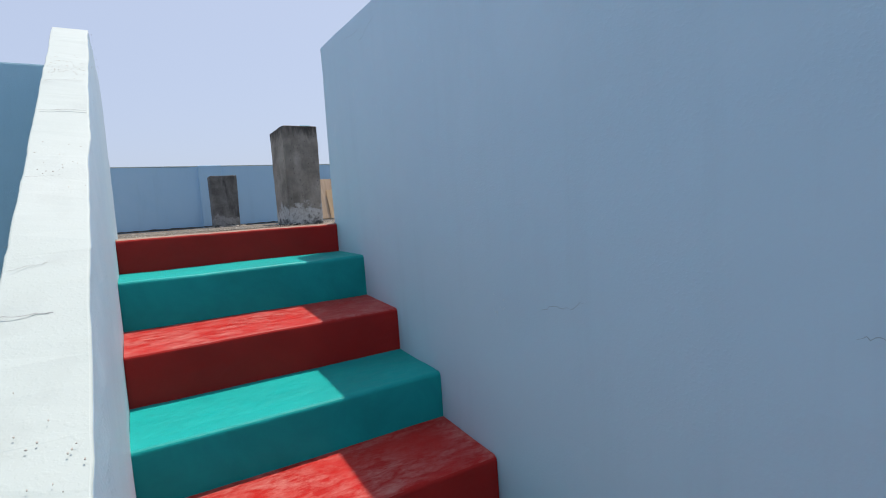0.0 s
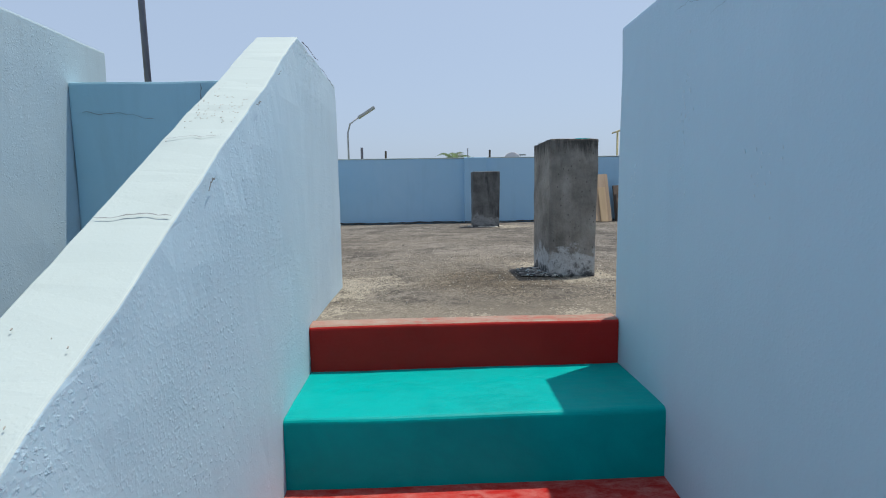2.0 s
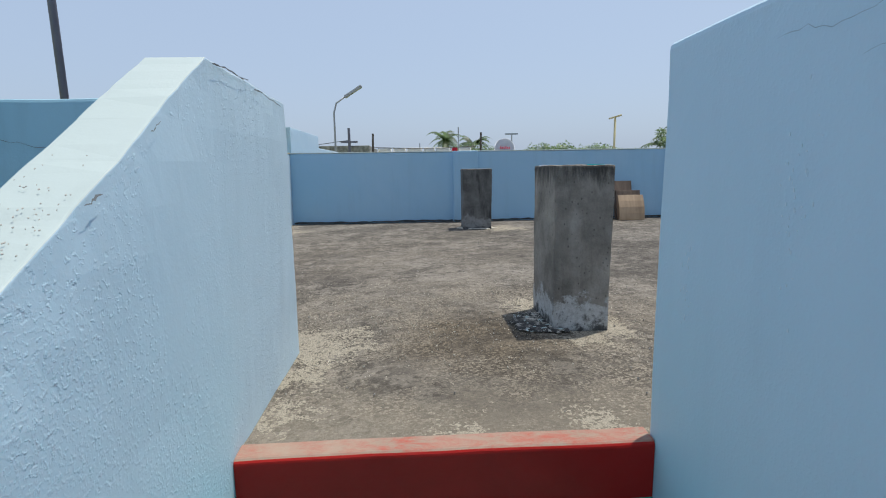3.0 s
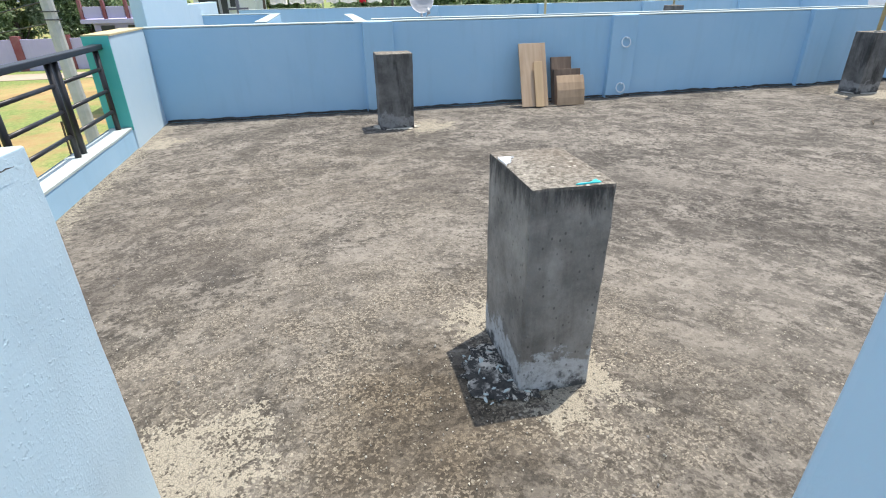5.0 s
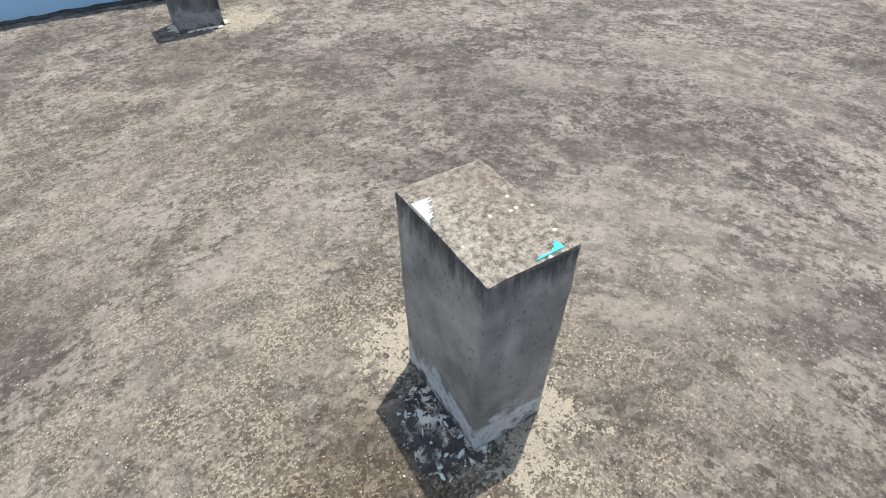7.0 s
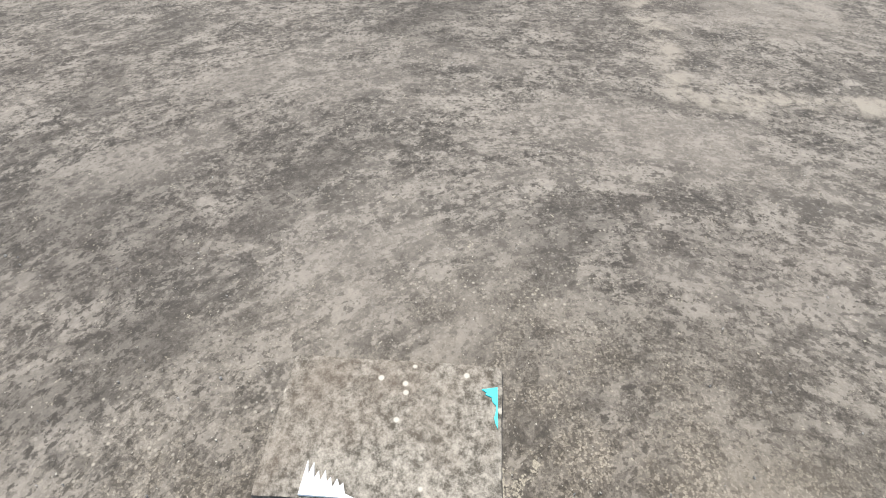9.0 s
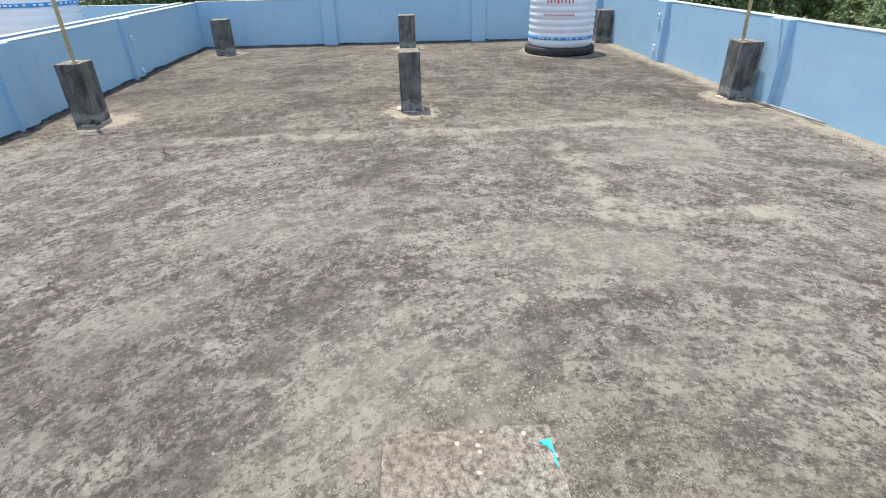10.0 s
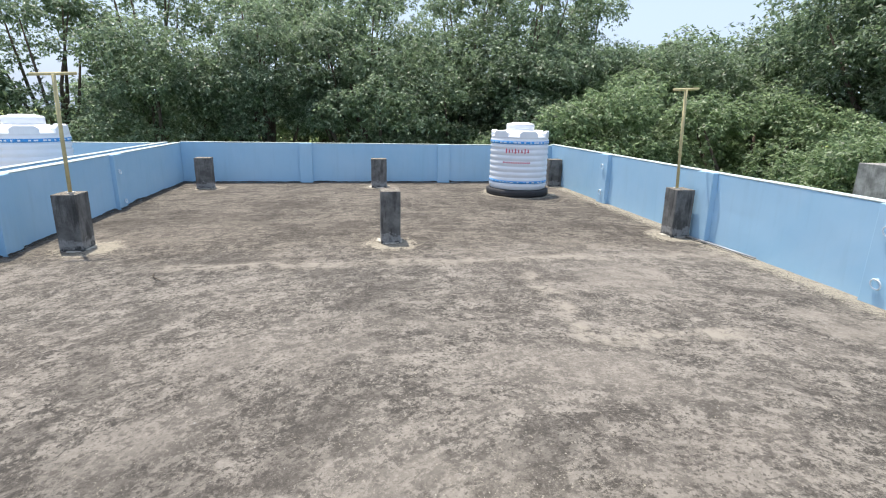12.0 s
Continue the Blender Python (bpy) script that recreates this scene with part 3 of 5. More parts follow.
def ring(bm, major, minor, m, n=24, k=8):
    vs = [[bm.verts.new(m @ Vector(((major + minor * math.cos(b)) * math.cos(a), (major + minor * math.cos(b)) * math.sin(a), minor * math.sin(b)))) for b in (2 * math.pi * j / k for j in range(k))] for a in (2 * math.pi * i / n for i in range(n))]
    for i in range(n):
        for j in range(k):
            bm.faces.new((vs[i][j], vs[(i + 1) % n][j], vs[(i + 1) % n][(j + 1) % k], vs[i][(j + 1) % k]))
    return bm


def blob(bm, cx, cy, z, rx, ry, rng, n=26, rag=0.35, thick=0.002, turn=0.0):
    """A thin splash with a ragged outline."""
    lo, hi = [], []
    for i in range(n):
        a = 2 * math.pi * i / n
        r = 1 - rag * rng.random() - 0.2 * rag * math.sin(3 * a + rng.random())
        x, y = rx * r * math.cos(a), ry * r * math.sin(a)
        x, y = x * math.cos(turn) - y * math.sin(turn), x * math.sin(turn) + y * math.cos(turn)
        lo.append(bm.verts.new((cx + x, cy + y, z))), hi.append(bm.verts.new((cx + 0.94 * x, cy + 0.94 * y, z + thick)))
    for i in range(n):
        bm.faces.new((lo[i], lo[(i + 1) % n], hi[(i + 1) % n], hi[i]))
    bm.faces.new(hi)
    return bm


def ribbon(bm, a, b, normal, width, rng, n=14, wander=0.012, lift=0.0012):
    """A thin meandering crack from a to b on a face with that normal."""
    a, b, nn = Vector(a), Vector(b), Vector(normal).normalized()
    side = (b - a).normalized().cross(nn)
    off, prev = 0.0, None
    for i in range(n + 1):
        t = i / n
        off += rng.uniform(-1, 1) * wander * 0.5
        w = width * (0.4 + rng.random()) * (1 if 0 < i < n else 0.2)
        c = a.lerp(b, t) + side * off + nn * lift
        cur = (bm.verts.new(c - side * w / 2), bm.verts.new(c + side * w / 2))
        if prev:
            bm.faces.new((prev[0], prev[1], cur[1], cur[0]))
        prev = cur
    return bm


# ---- structure: roof, stairs, walls ----
W, ZG = W_STAIR, -3.4
rng = random.Random(7)


def structure(name, label, category):
    return thing(name, (0, 0, 0), label, category, kind="structure")


def roof_floor():
    def line(*marks):
        out = []
        for a, b in zip(marks, marks[1:]):
            n = max(1, round((b - a) / 0.07))
            out += [a + (b - a) * i / n for i in range(n)]
        return out + [marks[-1]]
    xs, ys = line(-1.06, -0.122, 0.0, W, 1.06, 11.58), line(-3.04, 0.0, 0.055, 0.65, 4.95)
    idx, verts, faces = {}, [], []

    def vert(i, j):
        if (i, j) not in idx:
            x, y = xs[i], ys[j]
            seam = 5.28 + 0.10 * noise.noise(Vector((y * 0.8, 3, 0))) + 0.03 * noise.noise(Vector((y * 4, 1, 0)))
            z = 0.006 * noise.noise(Vector((x * 0.7, y * 0.7, 0))) + 0.0035 * noise.noise(Vector((x * 4, y * 4, 2)))
            z += 0.012 * math.exp(-((x - seam) / 0.05) ** 2) - 0.006
            idx[i, j] = len(verts)
            verts.append((x, y, z if 0.1 < y or x > 1.2 else -0.004))
        return idx[i, j]
    for i in range(len(xs) - 1):
        for j in range(len(ys) - 1):
            cx, cy = (xs[i] + xs[i + 1]) / 2, (ys[j] + ys[j + 1]) / 2
            if (cx < 0.0 and cy < 0.65) or (cx < W and cy < 0.055) or (cx < 1.0 and cy < 0.0):
                continue
            faces.append((vert(i, j), vert(i + 1, j), vert(i + 1, j + 1), vert(i, j + 1)))
    me = bpy.data.meshes.new("floor")
    me.from_pydata(verts, [], faces)
    me.materials.append(M_ROOF)
    for p in me.polygons:
        p.use_smooth = True
    ob = tagged(new("floor", me), "weathered grey-brown cement roof floor, blotched and gritty", "floor", kind="structure")
    slab = bmesh.new()
    add_box(slab, 1.06, 11.6, -3.1, 5.0, -0.19, -0.03)
    add_box(slab, -1.1, 1.06, 0.66, 5.0, -0.19, -0.031)
    add_box(slab, 0.0, 1.06, 0.06, 0.66, -0.19, -0.032)
    part("roof_slab", slab, M_CONC, ob)
    # house walls that carry the roof
    low = bmesh.new()
    add_box(low, 1.06, 11.7, -3.12, -2.98, ZG, -0.19), add_box(low, 11.56, 11.7, -2.98, 4.9, ZG, -0.19)
    add_box(low, -1.12, 11.7, 4.9, 5.06, ZG, -0.19), add_box(low, -1.12, -0.98, 1.0, 4.9, ZG, -0.19)
    add_box(low, -0.98, 1.06, 2.2, 2.3, ZG, -0.19)
    part("house_wall", low, M_WALL, ob)


roof_floor()

# parapets, each with its pilasters and a coping whitened as by the sun
CAP = 0.012


def parapet(name, x0, x1, y0, y1, top, piers, side, label):
    ob = structure(name, label, "parapet")
    wall_box("wall", x0, x1, y0, y1, -0.18, top - CAP, M_WALL, ob)
    wall_box("coping", x0 - 0.003, x1 + 0.003, y0 - 0.003, y1 + 0.003, top - CAP, top, M_PALE, ob, "sunlit white-blue top edge", 0.004, 0.3, 0.002)
    for a, b in piers:
        if side == "s":
            wall_box("pilaster", a, b, y0 - 0.055, y0 + 0.01, -0.01, top - 0.002, M_WALL, ob, bevel=0.008)
        elif side == "n":
            wall_box("pilaster", a, b, y1 - 0.01, y1 + 0.075, -0.01, top - 0.002, M_WALL, ob, bevel=0.008)
        else:
            wall_box("pilaster", x0 - 0.06, x0 + 0.01, a, b, -0.01, top - 0.002, M_WALL, ob, bevel=0.008)
    return ob


P_NORTH = parapet("wall_north", -0.99, 11.6, 4.917, 5.04, 0.805, ((0.88, 1.16), (3.40, 3.68), (5.82, 6.10), (8.42, 8.70)), "s", "light blue plastered roof parapet with shallow pilasters")
P_EAST = parapet("wall_east", 11.52, 11.64, -3.0, 4.917, 0.825, ((2.31, 2.57), (-0.64, -0.37)), "e", "light blue plastered roof parapet before the trees")
P_SOUTH = parapet("wall_south", 1.06, 11.64, -3.13, -3.0, 0.85, ((3.50, 3.78), (5.87, 6.17), (8.63, 8.93)), "n", "light blue roof parapet, sunlit, with shallow pilasters")

# uneven black line of tar and moss along the foot of the parapets
g_tar = structure("trim", "black ragged line of tar and moss at the wall foot", "trim")
for a, b, fixed, ax in ((-0.95, 0.87, 4.917, 0), (1.16, 3.39, 4.917, 0), (3.69, 5.81, 4.917, 0), (6.11, 8.41, 4.917, 0), (8.71, 11.5, 4.917, 0), (2.58, 4.9, 11.52, 1), (-0.36, 2.3, 11.52, 1), (-2.98, -0.65, 11.52, 1), (0.88, 1.16, 4.862, 0), (3.4, 3.68, 4.862, 0), (5.82, 6.1, 4.862, 0), (8.42, 8.7, 4.862, 0)):
    bm, prev = bmesh.new(), None
    n = int((b - a) / 0.05)
    for i in range(n + 1):
        u = a + (b - a) * i / n
        h = 0.010 + 0.035 * max(0, noise.noise(Vector((u * 1.9, fixed, 3)))) + 0.012 * rng.random()
        d = 0.012 + 0.05 * max(0, noise.noise(Vector((u * 1.3, fixed, 9)))) + 0.012 * rng.random()
        pts = [(u, fixed - d, 0.003), (u, fixed - d * 0.5, 0.010), (u, fixed - 0.006, h), (u, fixed + 0.004, h)]
        if ax:
            pts = [(q[1], q[0], q[2]) for q in pts]
        cur = [bm.verts.new(q) for q in pts]
        if prev:
            for k in range(3):
                bm.faces.new((prev[k], prev[k + 1], cur[k + 1], cur[k]))
        prev = cur
    part("tar_line", bm, M_TAR, g_tar)

# west side: low kerb wall, rail, end wall with a teal face
west = structure("wall_west", "low blue kerb wall carrying a black railing", "wall")
wall_box("kerb", -1.12, -0.97, 0.705, 4.055, -0.18, 0.145, M_WALL, west)
wall_box("kerb_top", -1.123, -0.967, 0.71, 4.05, 0.145, 0.155, M_PALE, west, "white-blue top, pale as if sunlit")
pier = structure("wall_pier", "blue end pier with a teal face beside the railing", "wall")
wall_box("pier_wall", -1.13, -0.96, 4.06, 4.915, -0.18, 0.795, M_STAIRWALL, pier)
wall_box("teal_face", -1.134, -0.962, 4.054, 4.0605, 0.135, 0.797, M_TEAL, pier, "bright teal painted end face", 0.0, 0.3, 0.0)
wall_box("pier_top", -1.135, -0.955, 4.056, 4.915, 0.795, 0.806, plain("yellowed_cream_paint", (0.62, 0.52, 0.30), 0.7, 0, 0.2, 20), pier, "yellowed cream top")

rail = thing("railing", (-1.05, 0.70, 0.155), "black painted steel railing on the kerb wall", "railing")
bm = bmesh.new()
add_box(bm, -0.035, 0.035, 0.0, 3.36, 0.555, 0.59, 0.006)
part("handrail", bm, M_BLACK, rail)
posts = []
for k in range(5):
    y1 = 3.30 - 0.745 * k
    y0 = max(0.02, y1 - 0.655)
    posts += [y1, y0]
    for z in (0.135, 0.28, 0.43):
        bm = bmesh.new()
        tube(bm, [(0, y0, z), (0, y1, z)], 0.013, 8)
        part("crossbar", bm, M_BLACK, rail, smooth=True)
    if y0 <= 0.03:
        break
for y in posts:
    bm = bmesh.new()
    tube(bm, [(0, y, 0.0), (0, y, 0.556)], 0.019, 10)
    part("post", bm, M_BLACK, rail, smooth=True)

# stairs
stairs = structure("stairs", "concrete stair flight painted red and green in turn", "stairs")
NOSE = [(0.0, 0.0), (-0.317, -0.146), (-0.62, -0.348), (-0.928, -0.538), (-1.24, -0.722), (-1.55, -0.91), (-1.86, -1.10), (-2.17, -1.29), (-2.48, -1.48)]
for k, (y, z) in enumerate(NOSE):
    back = NOSE[k - 1][0] + 0.012 if k else 0.062
    foot = NOSE[k + 1][1] - 0.012 if k < 8 else z - 0.2
    bm = bmesh.new()
    add_box(bm, 0.001, W - 0.001, y if k < 8 else -3.75, back, foot, z if k else 0.002)
    for v in bm.verts:  # treads rise a little towards the back
        if v.co.z > z - 0.01 and v.co.y > back - 0.02 and k:
            v.co.z += 0.006 if k == 1 else 0.024
    es = [e for e in bm.edges if abs(e.verts[0].co.z - e.verts[1].co.z) < 1e-5 and e.verts[0].co.z > z - 0.01 and abs(e.verts[0].co.y - e.verts[1].co.y) < 1e-5 and e.verts[0].co.y < back - 0.01]
    bmesh.ops.bevel(bm, geom=es, offset=0.014, segments=4, profile=0.5, affect="EDGES")
    cut(bm, 0.06, (0,))
    cut(bm, 0.06, (1,))
    uneven(bm, 0.0035, 3.2)
    st = part("step", bm, M_RED if k % 2 == 0 else M_GREEN, stairs, ("red" if k % 2 == 0 else "green") + " painted step, scuffed", smooth=False)
    if k == 0:  # the roof edge is worn through to the cement
        st.data.materials.append(M_WORN)
        for f in st.data.polygons:
            f.material_index = 1 if f.normal.z > 0.75 else 0

def prism(profile, x0, x1, bevel=0.012):
    bm = bmesh.new()
    a = [bm.verts.new((x0, y, z)) for y, z in profile]
    b = [bm.verts.new((x1, y, z)) for y, z in profile]
    n = len(profile)
    bm.faces.new(a[::-1]), bm.faces.new(b)
    for i in range(n):
        bm.faces.new((a[i], a[(i + 1) % n], b[(i + 1) % n], b[i]))
    bmesh.ops.recalc_face_normals(bm, faces=bm.faces)
    bmesh.ops.bevel(bm, geom=bm.edges[:], offset=bevel, segments=3, profile=0.6, affect="EDGES")
    return bm


SL = 0.588
stair_l = structure("stair_wall_sloping", "sloping stair parapet in pale blue rough plaster", "wall")
prof = [(0.679, 0.829), (0.05, 0.845), (-3.4, 0.845 - 3.45 * SL), (-3.4, ZG), (0.679, ZG)]
bm = prism(prof, -0.122, 0.0, 0.004)
cut(bm, 0.035, (1,)), cut(bm, 0.07, (2,))
uneven(bm, 0.003, 3.5)
for v in bm.verts:  # hand-worked, worn top edges
    below = min(0.829, 0.845 + (v.co.y - 0.05) * SL) - v.co.z
    if below < 0.12:
        q = v.co.copy()
        if below < 0.03:
            v.co += noise.noise_vector(q * 9) * 0.0018 + noise.noise_vector(q * 37) * 0.0016
        if q.x > -0.03:  # the arris leans in a little and is chipped
            v.co.x -= (0.005 + 0.010 * max(0.0, noise.noise(q * 6.3)) ** 2) * (1 - below / 0.12)
slope = part("wall", bm, M_STAIRWALL, stair_l)
slope.data.materials.append(M_PALE)
for f in slope.data.polygons:  # the sloping and flat top gets the near-white of full sun as its colour
    if f.normal.z > 0.42:
        f.material_index = 1
nrm = (0, -SL, 1)
for y, w, full in ((-0.55, 0.0018, 0.9), (-0.77, 0.0028, 1), (-1.12, 0.0009, 0.6), (-1.42, 0.0009, 0.5), (-1.52, 0.002, 1), (-1.80, 0.0009, 0.6)):
    bm = bmesh.new()
    z = 0.845 + (y - 0.05) * SL + 0.003
    xa = -0.118 + (1 - full) * 0.03 * rng.random()
    ribbon(bm, (xa, y, z), (xa + 0.108 * full, y + rng.uniform(-0.02, 0.02), z + rng.uniform(-0.004, 0.008)), nrm, w, rng, 12, 0.010, 0.002)
    part("crack", bm, M_CRACK, stair_l)
bm = bmesh.new()
for _ in range(110):
    y = rng.choice((-0.42, -0.44, -0.46, -0.42, -1.05, -1.75)) + rng.gauss(0, 0.045)
    x = rng.uniform(-0.112, -0.012)
    blob(bm, x, y, 0, rng.uniform(0.0006, 0.0018), rng.uniform(0.0006, 0.0018), rng, 6, 0.4, 0.001)
for v in bm.verts:
    v.co.z += 0.845 + (v.co.y - 0.05) * SL + 0.0048
part("peeled_specks", bm, plain("peeled_paint_specks", (0.40, 0.37, 0.33), 0.9, 0, 0.4, 60), stair_l, "small peeled brown specks")
bm = bmesh.new()
ribbon(bm, (0, 0.06, 0.834), (0, 0.30, 0.827), (1, 0, 0), 0.0028, rng, 26, 0.004, 0.004)
ribbon(bm, (0, 0.34, 0.824), (0, 0.62, 0.818), (1, 0, 0), 0.0028, rng, 26, 0.004, 0.004)
part("edge_crack", bm, M_DKCRACK, stair_l, "dark flaking line under the top edge")
for y, w in ((-0.36, 0.004), (-0.64, 0.004), (-0.18, 0.002)):
    bm = bmesh.new()
    z = 0.845 + (y - 0.05) * SL
    ribbon(bm, (0, y, z - 0.012), (0, y - 0.035, z - 0.035 * SL - 0.013), (1, 0, 0), w, rng, 9, 0.006, 0.004)
    part("edge_chip", bm, M_CRACK, stair_l)

stair_r = structure("stair_wall_straight", "tall blue plastered wall beside the stair", "wall")
bm = prism([(0.038, 0.865), (-3.75, 0.865), (-3.75, ZG), (0.038, ZG)], W, 1.06, 0.014)
cut(bm, 0.12, (1, 2))
uneven(bm, 0.005, 2.6)
part("wall", bm, M_STAIRWALL_PLAIN, stair_r)
for a, b, w in (((W, -1.47, -0.252), (W, -1.63, -0.212), 0.0012), ((W, -2.15, -0.19), (W, -2.22, -0.205), 0.0014), ((W, -0.45, 0.74), (W, -0.62, 0.80), 0.001), ((W, -0.3, 0.79), (W, -0.5, 0.77), 0.001)):
    bm = bmesh.new()
    ribbon(bm, a, b, (-1, 0, 0), w, rng, 14, 0.014, 0.006)
    part("crack", bm, M_HAIR, stair_r)

# pale scuffs and flakes on the straight wall, drawn down in streaks
M_SCUFF = plain("pale_scuffed_paint", (0.60, 0.70, 0.76), 0.8, 0.0, 0.1, 60)
for cy, cz, n, sp, fall in ((-0.36, 0.56, 40, 0.018, 0.07), (-0.10, 0.40, 26, 0.010, 0.06), (-0.62, 0.42, 18, 0.03, 0.05), (-1.30, -0.26, 10, 0.02, 0.02), (-0.95, 0.60, 12, 0.03, 0.05)):
    bm = bmesh.new()
    for _ in range(n):
        blob(bm, 0, 0, 0, rng.uniform(0.0008, 0.0025), rng.uniform(0.001, 0.005), rng, 7, 0.5, 0.001)
        vs = list(bm.verts)[-14:]
        bmesh.ops.transform(bm, matrix=pose(W - 0.0065, cy + rng.gauss(0, sp), cz + rng.gauss(0, fall), 90, 0, -90), verts=vs)
    tagged(part("paint_scuff", bm, M_SCUFF, stair_r), "pale flakes in the blue paint", kind="stuff")

cross = structure("stair_wall_cross", "shaded blue parapet spanning over the passage below", "wall")
bm = add_box(bmesh.new(), -1.03, -0.122, 0.615, 0.70, -0.19, 0.844, 0.010)
cut(bm, 0.12), uneven(bm, 0.005, 3)
part("wall", bm, M_CROSS, cross)
bm = bmesh.new()
ribbon(bm, (-0.52, 0.615, 0.83), (-0.50, 0.615, 0.55), (0, -1, 0), 0.003, rng, 16, 0.012, 0.006)
ribbon(bm, (-0.98, 0.615, 0.72), (-0.70, 0.615, 0.70), (0, -1, 0), 0.002, rng, 16, 0.012, 0.006)
part("crack", bm, M_CRACK, cross)

tall = structure("stair_wall_tall", "sunlit pale blue rough-plastered boundary wall", "wall")
bm = add_box(bmesh.new(), -1.16, -1.03, -3.75, 0.89, ZG, 1.024, 0.010)
cut(bm, 0.16, (1, 2)), uneven(bm, 0.007, 2.4)
part("wall", bm, M_STAINED, tall)
# never in view: added this high to keep sky light off the risers
back = structure("wall_behind", "unseen blue wall closing the stairwell, raised to shade the risers", "wall")
wall_box("wall", -1.16, 1.06, -3.87, -3.75, ZG, 1.9, M_WALL, back)
low_floor = structure("passage_floor", "bare cement floor of the passage below", "floor")
bm = add_box(bmesh.new(), -1.03, -0.122, -3.75, 2.2, ZG - 0.1, ZG + 0.02)
part("slab", bm, M_CONC, low_floor)


# ---- roof things ----
def pillar(x0, x1, y0, y1, h, label, chips=0.006, material=None, rim=0.075):
    cx, cy = (x0 + x1) / 2, (y0 + y1) / 2
    ob = thing("concrete_pillar", (cx, cy, 0), label, "pillar", "column stubs on the roof")
    bm = add_box(bmesh.new(), x0 - cx, x1 - cx, y0 - cy, y1 - cy, -0.01, h, 0.009)
    cut(bm, 0.045)
    for v in bm.verts:
        q = v.co + Vector((cx, cy, 0))
        if v.co.x > 0:  # the formwork spread a little at the head
            v.co.x -= 0.010 * (1 - max(0.0, v.co.z) / h)
        v.co += noise.noise_vector(q * 5) * chips * 0.3 + noise.noise_vector(q * 21) * chips * 0.4
    part("shaft", bm, material or M_STUB2, ob)
    bm = bmesh.new()
    r = random.Random(int(cx * 100))
    blob(bm, 0, 0, 0.0, (x1 - x0) * 0.5 + rim, (y1 - y0) * 0.5 + rim * 0.8, r, 56, 0.3, 0.006)
    part("mortar_collar", bm, M_MORTAR, ob, "pale crumbling mortar round the foot")
    return ob


STUB = "short sooty concrete column stub on the roof"
pil_a = pillar(0.925, 1.147, 0.80, 1.135, 0.62, "sooty concrete column stub with cyan and white paint splashes", 0.007, M_STUB, 0.03)
pillar(0.91, 1.205, 4.08, 4.31, 0.60, "dark concrete column stub before the blue parapet")
pil_c = pillar(5.97, 6.25, 4.23, 4.46, 0.60, "sooty concrete column stub carrying a yellow pole")
pillar(10.55, 10.82, 4.12, 4.40, 0.58, STUB)
pillar(6.07, 6.38, 0.868, 1.095, 0.61, "dark concrete column stub standing free on the roof")
pillar(10.68, 10.96, 0.785, 1.09, 0.57, STUB)
pil_g = pillar(6.10, 6.36, -2.88, -2.63, 0.61, "stained concrete column stub carrying a yellow pole")
pillar(10.80, 11.08, -2.985, -2.70, 0.57, "dark concrete column stub behind the water tank")

r = random.Random(3)
ax, ay = 1.036, 0.9675
# dark sheet laid inside the stub's shadow to deepen it
bm = bmesh.new()
blob(bm, -0.145, -0.07, 0.003, 0.125, 0.17, r, 40, 0.3, 0.005, 0.1)
part("tar_patch", bm, M_SHADOWFLAKE, pil_a, "dark lime-flecked patch deepening the shadow at the foot")
bm = bmesh.new()
for _ in range(26):
    blob(bm, r.uniform(-0.24, -0.06), r.uniform(-0.20, 0.04), 0.0078, r.uniform(0.003, 0.02), r.uniform(0.0015, 0.006), r, 8, 0.5, 0.0015, r.uniform(0, 3))
part("paint_flakes", bm, M_PALE, pil_a, "pale flakes of paint on the shadow patch")


def splash(name, material, pts, label):
    """A flat paint splash with a ragged fringe along one edge of the stub's top."""
    bm = bmesh.new()
    hi = [bm.verts.new((x - ax, y - ay, 0.6225)) for x, y in pts]
    lo = [bm.verts.new((x - ax, y - ay, 0.6170)) for x, y in pts]
    bm.faces.new(hi)
    for i in range(len(pts)):
        bm.faces.new((lo[i], lo[(i + 1) % len(pts)], hi[(i + 1) % len(pts)], hi[i]))
    bmesh.ops.recalc_face_normals(bm, faces=bm.faces)
    part(name, bm, material, pil_a, label)


fringe = [(0.930, 1.070)]
for i in range(7):
    y = 1.068 - 0.009 * i
    fringe += [(0.968 + 0.010 * r.random() - 0.0042 * i, y), (0.953 + 0.006 * r.random() - 0.003 * i, y - 0.005)]
fringe.append((0.930, 0.995))
splash("white_splash", M_SPLASH, fringe, "white brush mark")
cy_pts = [(1.106, 0.8085), (1.104, 0.818), (1.101, 0.832), (1.096, 0.824), (1.093, 0.827), (1.089, 0.817), (1.082, 0.816), (1.076, 0.8105), (1.066, 0.811), (1.056, 0.8135), (1.046, 0.811), (1.040, 0.8085)]
splash("cyan_splash", M_CYAN, cy_pts[::-1], "bright cyan paint mark")


